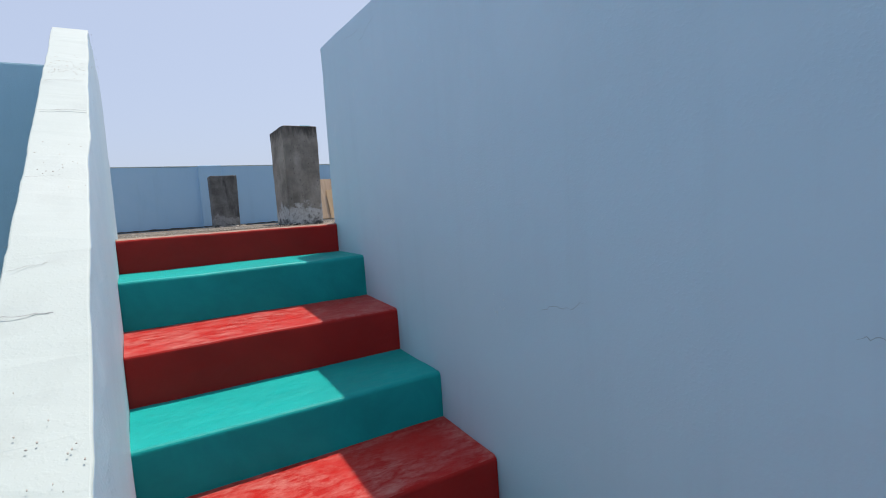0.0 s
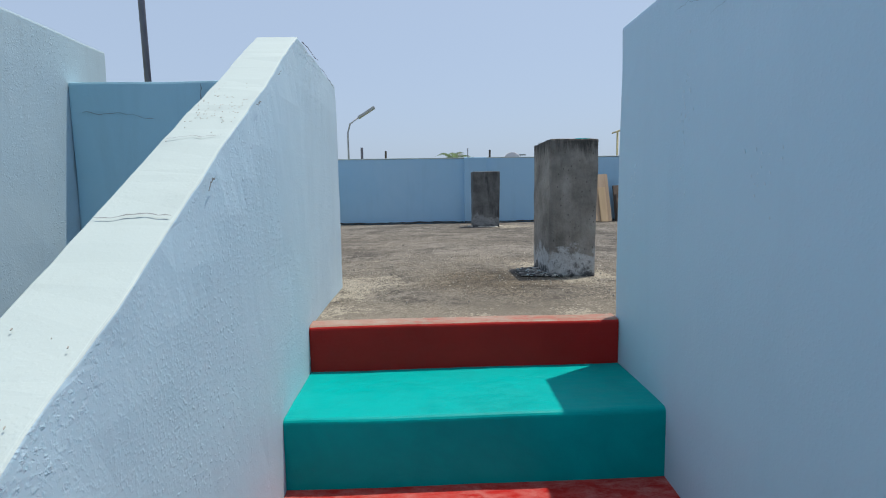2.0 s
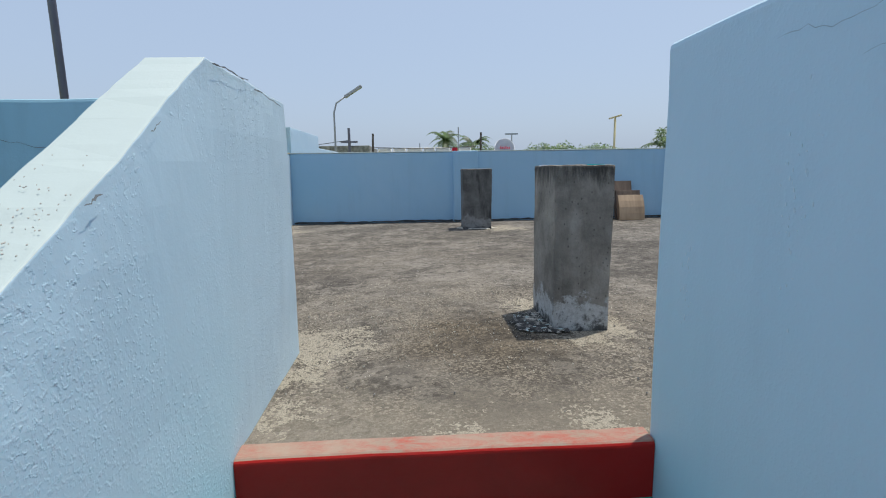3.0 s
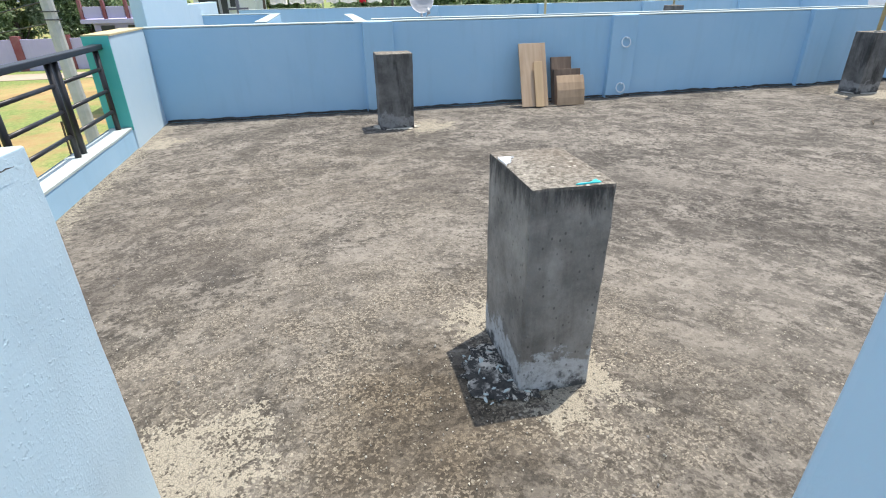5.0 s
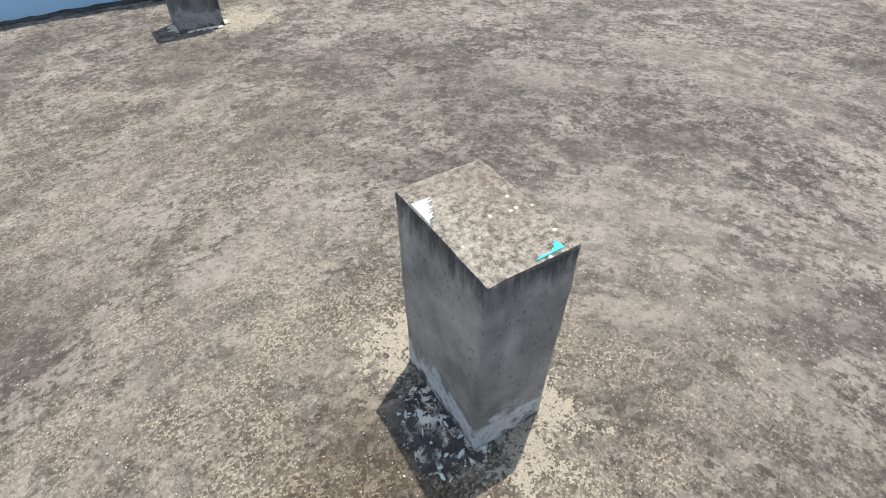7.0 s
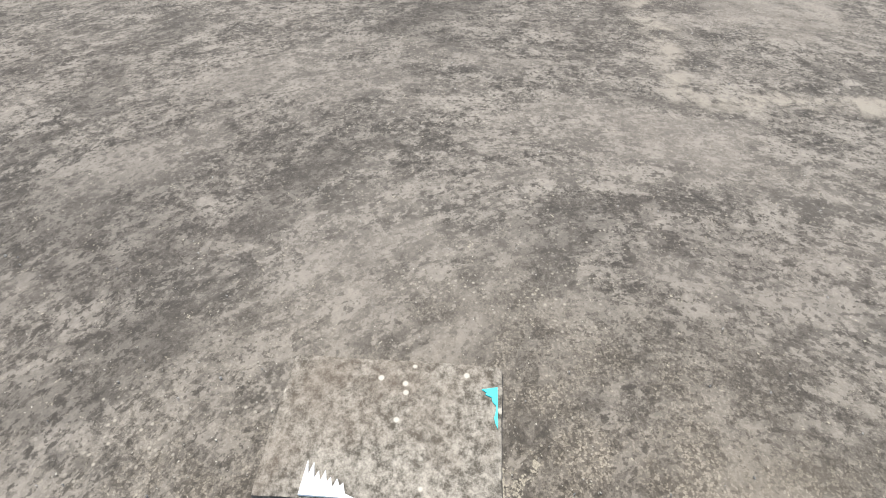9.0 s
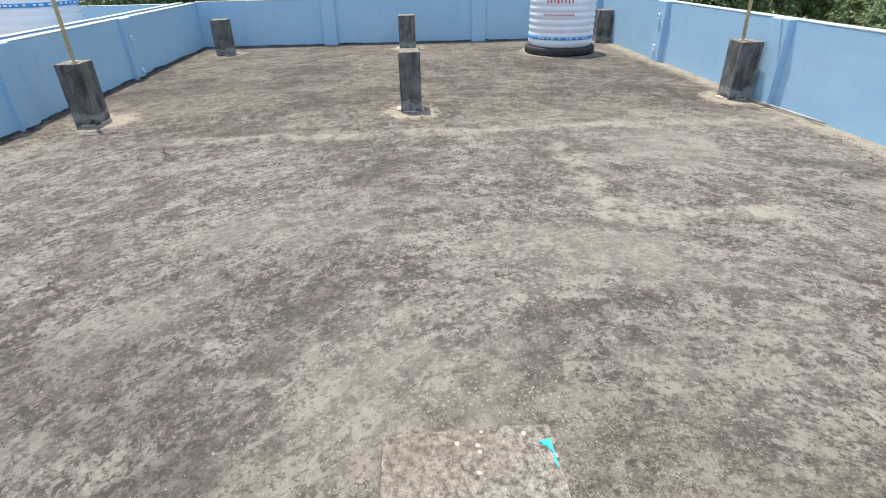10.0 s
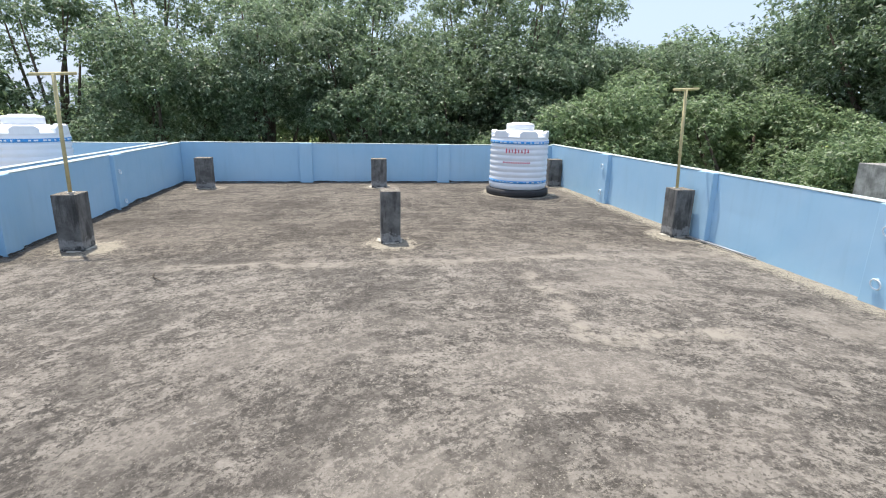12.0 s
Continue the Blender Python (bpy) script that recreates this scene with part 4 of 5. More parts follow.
def clothes_post(x, y, z, top, dx, dy, half, label):
    ob = thing("clothes_post", (x, y, z), label, "clothes post", "yellow clothes posts")
    bm = bmesh.new()
    tube(bm, [(0, 0, -0.02), (dx * 0.5, dy * 0.5 + 0.004, (top - z) * 0.5), (dx, dy, top - z)], 0.019, 12)
    part("pole", bm, M_YELLOW, ob, smooth=True)
    bm = bmesh.new()
    d = 0.985
    tube(bm, [(dx - 0.17 * half, dy + half * d, top - z - 0.012), (dx + 0.17 * half, dy - half * d, top - z + 0.012)], 0.016, 10)
    part("crossbar", bm, M_YELLOW, ob, smooth=True)
    bm = bmesh.new()
    blob(bm, 0, 0, 0.0, 0.05, 0.05, rng, 14, 0.3, 0.012)
    part("mortar_foot", bm, M_MORTAR, ob)


clothes_post(6.10, 4.33, 0.60, 1.79, -0.01, -0.03, 0.20, "faded yellow steel T-shaped clothes post on a stub")
clothes_post(6.22, -2.70, 0.61, 1.83, 0.0, 0.06, 0.19, "faded yellow steel T-shaped clothes post, slightly leaning")


def water_tank(x, y, z, rad, turn):
    ob = thing("water_tank", pose(x, y, z, 0, 0, turn), "white ribbed plastic water tank with blue bands", "water tank")
    s = rad / 0.55
    prof, zz = [(0.50 * s, 0.115), (0.535 * s, 0.135)], 0.15
    while zz < 1.06:
        prof += [(0.535 * s, zz), (0.550 * s, zz + 0.022), (0.552 * s, zz + 0.05), (0.550 * s, zz + 0.075), (0.536 * s, zz + 0.095)]
        zz += 0.102
    prof += [(0.540 * s, 1.075), (0.545 * s, 1.085), (0.535 * s, 1.10), (0.47 * s, 1.125), (0.31 * s, 1.20), (0.25 * s, 1.21)]
    bm = bmesh.new()
    lathe(bm, prof, 64)
    body = part("body", bm, M_PVC, ob, smooth=True)
    bm = bmesh.new()
    lathe(bm, [(0.25 * s, 1.19), (0.265 * s, 1.205), (0.265 * s, 1.30), (0.25 * s, 1.325), (0.18 * s, 1.335), (0.16 * s, 1.348), (0.01, 1.352)], 40)
    part("lid", bm, M_PVC, ob, "round white screw lid", smooth=True)
    for a in range(6):  # upright lugs round the rim
        bm, cols = bmesh.new(), []
        for i in range(7):
            t = radians(a * 60 + 8 + (i - 3) * 6.2)
            run = 0.545 * s, 0.40 * s
            hi = 1.205 if 0 < i < 6 else 1.16
            cols.append([bm.verts.new((r * math.cos(t), r * math.sin(t), z)) for r, z in ((run[0], 1.08), (run[0], hi - 0.012), (run[0] - 0.012, hi), (run[0] - 0.04, hi), (run[1], 1.13), (run[1], 1.08))])
        for u, v in zip(cols, cols[1:]):
            for k in range(6):
                bm.faces.new((u[k], v[k], v[(k + 1) % 6], u[(k + 1) % 6]))
        bm.faces.new(cols[0][::-1]), bm.faces.new(cols[-1])
        bmesh.ops.recalc_face_normals(bm, faces=bm.faces)
        part("lug", bm, M_PVC, ob)
    for z0, z1 in ((0.965, 1.02), (0.245, 0.295)):
        bm = bmesh.new()
        lathe(bm, [(0.545 * s, z0), (0.5555 * s, z0 + 0.004), (0.5555 * s, z1 - 0.004), (0.545 * s, z1)], 64)
        band = part("blue_band", bm, M_TANKBLUE, ob, "printed blue band", smooth=True)
        bm, pr = bmesh.new(), random.Random(int(z0 * 100))
        a = 0.0
        while a < 352:  # white print on the band
            wd = pr.uniform(0.008, 0.03)
            add_box(bm, 0.553 * s, 0.5575 * s, -wd, wd, z0 + 0.016, z1 - 0.016, 0, 2, Matrix.Rotation(radians(a), 4, "Z"))
            a += pr.uniform(6, 13)
        tagged(part("white_print", bm, M_PVC, band), "broken line of white print", kind="stuff")
    # maker's mark as plain strokes
    def strokes(zc, h, a0, a1, n, w):
        bm = bmesh.new()
        for i in range(n):
            a = radians(a0 + (a1 - a0) * (i + 0.5) / n)
            hh = h * (0.7 if i % 3 else 1.0)
            add_box(bm, 0.5525 * s, 0.5565 * s, -w / 2, w / 2, zc - hh / 2, zc + hh / 2, 0, 2, Matrix.Rotation(a, 4, "Z"))
            if i % 2:
                add_box(bm, 0.5525 * s, 0.5565 * s, -w * 1.1, w * 1.1, zc - h * 0.30, zc - h * 0.30 + w * 0.6, 0, 2, Matrix.Rotation(a, 4, "Z"))
        return bm
    part("mark", strokes(0.84, 0.085, 142, 190, 8, 0.018), M_REDINK, body, "red printed mark")
    part("small_print", strokes(0.63, 0.035, 138, 192, 16, 0.013), M_REDINK, body, "line of small red print")
    bm = bmesh.new()
    lathe(bm, [(0.575 * s, -0.01), (0.60 * s, 0.01), (0.60 * s, 0.10), (0.58 * s, 0.118), (0.1, 0.118)], 48)
    uneven(bm, 0.008, 6)
    part("base", bm, M_TANKBASE, ob, "black round plinth", smooth=True)
    return ob


water_tank(9.90, -1.72, 0.0, 0.55, -7)


def hook(x, y, z, facing, size, label="painted iron ring hook on the parapet"):
    ob = thing("ring_hook", (x, y, z), label, "hook", "ring hooks on the parapets")
    bm = bmesh.new()
    ring(bm, size, 0.007, pose(0, facing * 0.022, -size * 0.4, 78, 0, 0))
    part("ring", bm, M_HOOK, ob, smooth=True)
    bm = bmesh.new()
    tube(bm, [(0, -facing * 0.02, size * 0.5), (0, facing * 0.025, size * 0.55), (0.006, facing * 0.028, size * 0.3)], 0.008, 8)
    part("staple", bm, M_HOOK, ob, smooth=True)


for z in (0.565, 0.115):
    hook(3.555, 4.862, z, -1, 0.048)
for x in (3.64, 8.77):
    for z in (0.65, 0.20):
        hook(x, -2.925, z, 1, 0.045)
hook(8.52, 4.862, 0.56, -1, 0.03), hook(8.6, 4.862, 0.11, -1, 0.03)


def board(name, x0, x1, y_foot, y_head, h, th, material, label, category="board", warp=0.0):
    tilt = -math.degrees(math.atan2(y_head - y_foot, h))
    length = math.hypot(h, y_head - y_foot)
    ob = thing(name, pose((x0 + x1) / 2, y_foot, 0.004, tilt, 0, 0), label, category, "boards leaning on the parapet")
    w = (x1 - x0) / 2
    bm = add_box(bmesh.new(), -w, w, 0, th, 0, length, 0.003)
    cut(bm, 0.08, (0, 2))
    for v in bm.verts:
        v.co.y += warp * math.sin(math.pi * v.co.z / length)
    uneven(bm, 0.002, 8)
    part("panel", bm, material, ob)
    return ob


board("plywood_board", 2.37, 2.645, 4.60, 4.80, 0.57, 0.016, M_PLY, "tall pale plywood board leaning on the parapet")
board("wood_strip", 2.505, 2.592, 4.575, 4.715, 0.41, 0.012, wood("yellow_wood_strip", (0.55, 0.40, 0.24), (0.45, 0.31, 0.17)), "narrow yellowish wood strip leaning on a board")
board("timber_offcut", 2.73, 2.945, 4.70, 4.82, 0.43, 0.03, M_DARKWOOD, "dark weathered timber offcut leaning on the parapet")
board("timber_beam", 2.735, 3.02, 4.66, 4.74, 0.325, 0.05, M_DARKWOOD, "dark timber beam piece stacked with boards")
board("brown_board", 2.725, 3.015, 4.575, 4.65, 0.275, 0.014, M_PLY2, "worn brown curved board leaning on timber offcuts", warp=-0.02)

# loose bits on the floor
twig = thing("twig", pose(4.97, 3.17, 0.008, 0, 0, 35), "thin dry twig lying on the roof", "twig")
bm = bmesh.new()
tube(bm, [(-0.13, 0, 0), (-0.05, 0.02, 0.006), (0.04, 0.01, 0.004), (0.15, -0.03, 0.0)], [0.005, 0.006, 0.005, 0.003], 6)
part("stick", bm, M_TWIG, twig)
pv = thing("pipe", (6.0, -2.83, 0.02), "thin grey pipe lying along the wall foot", "pipe")
bm = bmesh.new()
tube(bm, [(0.1, 0.0, 0), (-0.5, -0.06, 0.0), (-1.0, -0.11, 0.0)], 0.012, 8)
part("run", bm, M_GALV, pv, smooth=True)


def grit(name, n, places, smin, smax, material, label):
    g = random.Random(5)
    bm = bmesh.new()
    for _ in range(n):
        x, y = places(g)
        if x < 1.1 and y < 0.1:
            continue
        s = g.uniform(smin, smax)
        m = Matrix.Translation((x, y, s * 0.2)) @ Euler((g.random() * 6, g.random() * 6, g.random() * 6)).to_matrix().to_4x4() @ Matrix.Diagonal((s, s * g.uniform(0.5, 1), s * g.uniform(0.3, 0.7), 1))
        vs = [bm.verts.new(m @ Vector(q)) for q in ((1, 0, 0), (-1, 0, 0), (0, 1, 0), (0, -1, 0), (0, 0, 1), (0, 0, -1))]
        for a, b, c in ((0, 2, 4), (2, 1, 4), (1, 3, 4), (3, 0, 4), (2, 0, 5), (1, 2, 5), (3, 1, 5), (0, 3, 5)):
            bm.faces.new((vs[a], vs[b], vs[c]))
    ob = part(name, bm, material)
    return tagged(ob, label, "grit", kind="stuff")


grit("lime_grit", 1700, lambda g: (g.choice((0.1, 0.3, 1.2, 0.7, 0.15)) + g.gauss(0, 0.4), g.choice((0.8, 0.5, 0.4, 0.7, 1.3)) + abs(g.gauss(0, 0.4))), 0.0012, 0.0042, M_MORTAR, "loose pale lime grit on the roof floor")
grit("stone_grit", 1300, lambda g: (g.uniform(-0.9, 7), g.uniform(-2.8, 4.8)), 0.002, 0.006, M_CONC, "scattered small stones on the roof floor")


# ---- beyond the roof: ground, neighbours ----
gm = bmesh.new()
for x0, x1, y0, y1 in ((-900, 900, -900, 900),):
    vs = [gm.verts.new((x, y, ZG)) for x, y in ((x0, y0), (x1, y0), (x1, y1), (x0, y1))]
    gm.faces.new(vs)
tagged(part("ground", gm, M_FIELD), "flat dry field with patches of grass", "ground", kind="structure")


def neighbour_house():
    ob = thing("neighbour_house", (0, 0, 0), "single-storey light blue house with a flat parapet roof", "house")
    wall_box("wall", -1.10, 11.6, 5.14, 10.9, ZG, -0.02, M_WALL, ob, step=3, amp=0.0)
    bm = add_box(bmesh.new(), -1.0, 11.55, 5.2, 10.85, -0.02, 0.0)
    part("roof", bm, M_CONC, ob, "grey cement roof")
    for x0, x1, y0, y1, top in ((1.0, 11.6, 5.16, 5.27, 0.812), (-0.9, 11.6, 10.80, 10.92, 0.79), (11.5, 11.62, 5.27, 10.8, 0.79), (0.86, 0.98, 5.16, 7.6, 0.785), (-0.12, 0.0, 5.55, 8.0, 0.80), (-1.1, -0.12, 8.0, 8.12, 0.80)):
        wall_box("parapet", x0, x1, y0, y1, 0.0, top - 0.01, M_WALL, ob, step=0.6)
        wall_box("coping", x0, x1, y0, y1, top - 0.01, top, M_PALE, ob, step=0.6, bevel=0.003)
    for x in (2.6, 5.0, 7.4, 9.8):
        wall_box("pilaster", x, x + 0.28, 10.73, 10.805, 0.0, 0.785, M_WALL, ob, step=0.6)
    # paler plaster than the house walls, to carry the sun on this face
    wall_box("stair_wall", -1.15, -1.04, 5.36, 7.25, -0.5, 1.13, M_STAIRWALL, ob, "taller blue stair wall", step=0.4)
    wall_box("stair_wall", -1.15, -1.04, 7.25, 9.4, -0.5, 0.95, M_STAIRWALL, ob, step=0.4)
    return ob


neighbour_house()
pillar(2.55, 2.80, 9.9, 10.2, 0.62, "dark stub on the neighbour's roof")
pillar(7.4, 7.66, 9.7, 10.0, 0.72, "dark stub on the neighbour's roof with a yellow pole")
clothes_post(4.09, 8.25, 0.0, 1.47, 0.0, 0.0, 0.19, "yellow steel T-shaped clothes post on the neighbour's roof")
clothes_post(7.52, 9.85, 0.72, 2.3, 0.02, 0.0, 0.3, "yellow steel clothes post on the neighbour's roof")
water_tank(8.95, 6.25, 0.0, 0.55, 200)

dish = thing("satellite_dish", pose(2.16, 8.71, -0.06, 0, 0, 0), "grey satellite dish with red lettering on a short mast", "satellite dish")
bm = bmesh.new()
prof = [(0.002 + 0.19 * i / 10, 0.045 * (i / 10) ** 2) for i in range(11)]
rings_ = [[bm.verts.new((r * math.cos(2 * math.pi * k / 40), r * 1.12 * math.sin(2 * math.pi * k / 40), z)) for k in range(40)] for r, z in prof]
for u, v in zip(rings_, rings_[1:]):
    for k in range(40):
        bm.faces.new((u[k], u[(k + 1) % 40], v[(k + 1) % 40], v[k]))
bmesh.ops.solidify(bm, geom=bm.faces[:], thickness=0.008)
bmesh.ops.transform(bm, matrix=pose(0, 0, 0.985, 72, 0, -8), verts=bm.verts)
refl = part("reflector", bm, M_DISH, dish, smooth=True)
bm = bmesh.new()
for i in range(6):
    add_box(bm, -0.08 + 0.032 * i, -0.062 + 0.032 * i, -0.02, 0.02 + 0.012 * (i % 3 == 0), 0.012, 0.016)
bmesh.ops.transform(bm, matrix=pose(0, -0.012, 1.02, 72, 0, -8), verts=bm.verts)
part("mark", bm, M_REDINK, refl, "red printed mark")
bm = bmesh.new()
tube(bm, [(0, 0.03, 0.0), (0, 0.03, 0.95)], 0.022, 10)
part("mast", bm, M_GALV, dish, smooth=True)
bm = bmesh.new()
tube(bm, [(0, 0.0, 0.76), (0.02, -0.18, 0.70), (0.04, -0.34, 0.82)], 0.010, 8)
tube(bm, [(0.04, -0.36, 0.80), (0.04, -0.30, 0.86)], 0.028, 10)
part("feed_arm", bm, M_GALV, dish, smooth=True)


def flat_house(x0, x1, y0, y1, top, mat, label, over=0.35, openings=()):
    ob = thing("house", (0, 0, 0), label, "house")
    wall_box("wall", x0, x1, y0, y1, ZG, top - 0.35, mat, ob, step=6, amp=0)
    wall_box("roof", x0 - over, x1 + over, y0 - over, y1 + over, top - 0.35, top, M_CONC, ob, "flat concrete roof slab", step=6, amp=0)
    for a, b, c, d in openings:
        wall_box("window", a, b, y0 - 0.03, y0 + 0.02, c, d, M_DARKGLASS, ob, "dark opening", 0, 9, 0)
        wall_box("sill", a - 0.08, b + 0.08, y0 - 0.12, y0 - 0.03, c - 0.08, c, M_WHITE, ob, "", 0, 9, 0)
    return ob


flat_house(-4.3, -1.9, 24.6, 30, 1.72, M_WHITE, "white single house with an overhanging flat roof", 0.3, ((-4.1, -3.0, 0.35, 1.3), (-2.9, -2.6, 0.6, 1.2)))
flat_house(-1.6, 6.5, 13.0, 19.0, 0.55, M_CONC, "bare concrete house with a flat roof for drying", 0.15, ())
lav = thing("house", (0, 0, 0), "small lavender house with a panelled roof balustrade", "house")
wall_box("wall", -8.2, -6.2, 24.6, 27, ZG, 0.12, M_LAV, lav, step=6, amp=0)
wall_box("roof", -8.5, -5.9, 24.2, 27.2, 0.12, 0.27, M_LAV, lav, "thin lavender roof slab", step=6, amp=0)
wall_box("canopy", -8.35, -6.1, 24.1, 24.6, -0.55, -0.43, M_WHITE, lav, "pale window canopy", 0.01, 6, 0)
for k in range(3):
    wall_box("balustrade_panel", -8.35 + 0.82 * k, -7.70 + 0.82 * k, 24.35, 24.43, 0.30, 0.72, M_LAV, lav, step=6, amp=0)
for k in range(4):
    wall_box("balustrade_post", -8.48 + 0.82 * k, -8.37 + 0.82 * k, 24.3, 24.46, 0.27, 0.95, M_MAROON, lav, "maroon post", step=6, amp=0)
for a, b in ((-7.95, -7.45), (-6.95, -6.5)):
    wall_box("window", a, b, 24.57, 24.61, -0.42, 0.02, M_DARKGLASS, lav, "dark window", 0, 9, 0)
flat_house(10.5, 16, 30, 36, 1.0, M_WHITE, "white house among the trees", 0.3, ((11.5, 12.5, -0.5, 0.4),))
fence = thing("compound_wall", (0, 0, 0), "long lavender compound wall with maroon panels", "wall")
for i in range(9):
    wall_box("panel", -34 + 3 * i, -34 + 3 * i + 2.5, 42.0, 42.2, ZG, ZG + 2.0, M_LAV, fence, step=9, amp=0)
    wall_box("post", -34 + 3 * i + 2.5, -34 + 3 * i + 3.0, 41.9, 42.3, ZG, ZG + 2.2, M_MAROON, fence, "maroon post", step=9, amp=0)
road = tagged(wall_box("road", -60, -8, 37.0, 40.0, ZG + 0.004, ZG + 0.03, plain("pale_dirt_road", (0.42, 0.34, 0.26), 0.95, 0, 0.2, 2), step=60, amp=0), "pale dirt road across the field", "road", kind="structure")
# the concrete tank room on the south side
tr_ = thing("concrete_block", (0, 0, 0), "bare grey concrete roof block of a neighbouring house", "house")
wall_box("wall", 5.2, 7.05, -8.2, -6.25, ZG, 0.88, M_CONC, tr_, step=0.5, amp=0.006)

# laundry on the far roof
line_ = thing("clothes_line", (0, 0, 0), "clothes line with white laundry between two thin poles", "clothes line")
for x in (-0.7, 2.4):
    bm = bmesh.new()
    tube(bm, [(x, 14.0, 0.55), (x + 0.03, 14.0, 1.6)], 0.03, 8)
    part("pole", bm, M_TWIG, line_)
bm = bmesh.new()
tube(bm, [(-0.7 + 3.1 * i / 8, 14.0, 1.22 - 0.05 * math.sin(math.pi * i / 8)) for i in range(9)], 0.008, 5)
part("rope", bm, M_TWIG, line_)
for i, (x, w, mt) in enumerate(((-0.55, 0.4, M_CLOTH), (-0.1, 0.35, M_CLOTH), (0.3, 0.42, M_CLOTH), (0.78, 0.3, M_CLOTH), (1.12, 0.4, M_CLOTH), (1.58, 0.16, M_CLOTHRED), (1.78, 0.36, M_CLOTH))):
    ob = thing("laundry", (x, 14.0, 1.19), ("red" if mt is M_CLOTHRED else "white") + " cloth hung out on a line to dry", "laundry", "laundry")
    bm = bmesh.new()
    g = [[bm.verts.new((w * a / 8, 0.03 * math.sin(a * 1.7 + i) * (b / 5), -0.36 * b / 5 * (1 + 0.05 * math.sin(a + i)))) for b in range(6)] for a in range(9)]
    for a in range(8):
        for b in range(5):
            bm.faces.new((g[a][b], g[a + 1][b], g[a + 1][b + 1], g[a][b + 1]))
    bmesh.ops.solidify(bm, geom=bm.faces[:], thickness=0.006)
    part("cloth", bm, mt, ob, smooth=True)


# poles
def street_lamp(x, y, h, arm, r, label, mat):
    ob = thing("street_lamp", (x, y, ZG), label, "street lamp")
    bm = bmesh.new()
    tube(bm, [(0, 0, 0), (0, 0, h * 0.5), (0, 0, h - 0.5), (0.1, 0, h - 0.15), (arm * 0.6, 0, h + 0.1)], [r, r, r * 0.8, r * 0.75, r * 0.6], 12)
    part("pole", bm, mat, ob, smooth=True)
    bm = add_box(bmesh.new(), -0.38, 0.38, -0.1, 0.1, -0.05, 0.06, 0.03, 2, pose(arm * 0.6 + 0.3, 0, h + 0.27, 0, -32, 0))
    part("lamp_head", bm, M_GALV, ob, "flat grey lamp head")


street_lamp(-2.45, 19.0, 6.6, 0.75, 0.042, "slim grey street lamp with an angled head", M_GALV)
tp = thing("steel_pole", (-1.06, 1.28, 0.15), "tall thin dark steel pipe standing on the kerb wall", "pole")
bm = bmesh.new()
tube(bm, [(0.015, 0, 0), (0.005, 0, 1.4), (-0.015, 0.01, 2.7)], 0.016, 12)
part("pipe", bm, M_DARKPOLE, tp, smooth=True)
bm = bmesh.new()
tube(bm, [(0, 0, 0), (0, 0, 0.008)], 0.05, 12)
part("base_plate", bm, M_DARKPOLE, tp)

up = thing("utility_pole", (-1.95, 19.2, ZG), "dark utility pole with cross arms and insulators", "utility pole")
bm = bmesh.new()
tube(bm, [(0, 0, 0), (0, 0, 5.55)], [0.07, 0.05], 8)
part("pole", bm, M_DARKPOLE, up)
for z in (5.0, 4.0):
    bm = add_box(bmesh.new(), -0.32, 0.32, -0.04, 0.04, z, z + 0.07)
    part("arm", bm, M_DARKPOLE, up)
cp = thing("concrete_pole", (-4.65, 12.66, ZG), "grey concrete power pole leaning beside the field", "utility pole")
bm = bmesh.new()
tube(bm, [(-0.05, 0.1, 0), (-0.10, 0, 3), (-0.12, 0, 5.7)], [0.15, 0.13, 0.11], 10)
part("pole", bm, plain("pale_weathered_concrete", (0.50, 0.49, 0.47), 0.9, 0.0, 0.2, 6, 0.3), cp)
for z in (4.05, 4.2):
    bm = bmesh.new()
    ring(bm, 0.145, 0.012, pose(-0.1, 0, z), 16, 6)
    part("clamp", bm, M_BLACK, cp)
wires = thing("overhead_wire", (0, 0, 0), "thin dark overhead wires crossing the field", "wire")
for a, b, sag in (((-4.75, 12.66, 1.0), (-24, 22, 0.2), 0.9), ((-4.75, 12.66, 0.6), (-30, 30, 0.6), 1.2), ((-1.95, 19.2, 1.7), (-30, 30, 1.4), 0.8)):
    bm = bmesh.new()
    tube(bm, [Vector(a).lerp(Vector(b), i / 12) - Vector((0, 0, sag * math.sin(math.pi * i / 12))) for i in range(13)], 0.012, 5)
    part("wire", bm, M_BLACK, wires)
for x, y, top in ((-9.0, 13.5, -2.2), (-8.0, 15.0, -2.2), (-7.2, 17.0, -2.2), (-10.5, 12.0, -2.2), (-6.6, 19.0, -2.2)):
    ob = thing("fence_stake", (x, y, ZG), "thin dry fence stake in the field", "stake", "field fence")
    bm = bmesh.new()
    tube(bm, [(0, 0, -0.05), (0.05, 0, top - ZG)], 0.03, 6)
    part("stake", bm, M_TWIG, ob)
for x, y, top, w in ((6.6, 31, 2.6, 0.4), (0.95, 33, 2.2, 0), (3.25, 30.5, 3.0, 0), (5.1, 27, 2.0, 0)):
    ob = thing("antenna_mast", (x, y, ZG), "thin grey mast rising over the far roofs", "mast", "far masts")
    bm = bmesh.new()
    tube(bm, [(0, 0, 0), (0.03, 0, top - ZG)], 0.032, 6)
    part("mast", bm, M_GALV, ob)
    if w:
        bm = add_box(bmesh.new(), -w, w, -0.04, 0.04, top - ZG - 0.05, top - ZG + 0.03)
        part("crossbar", bm, M_GALV, ob)


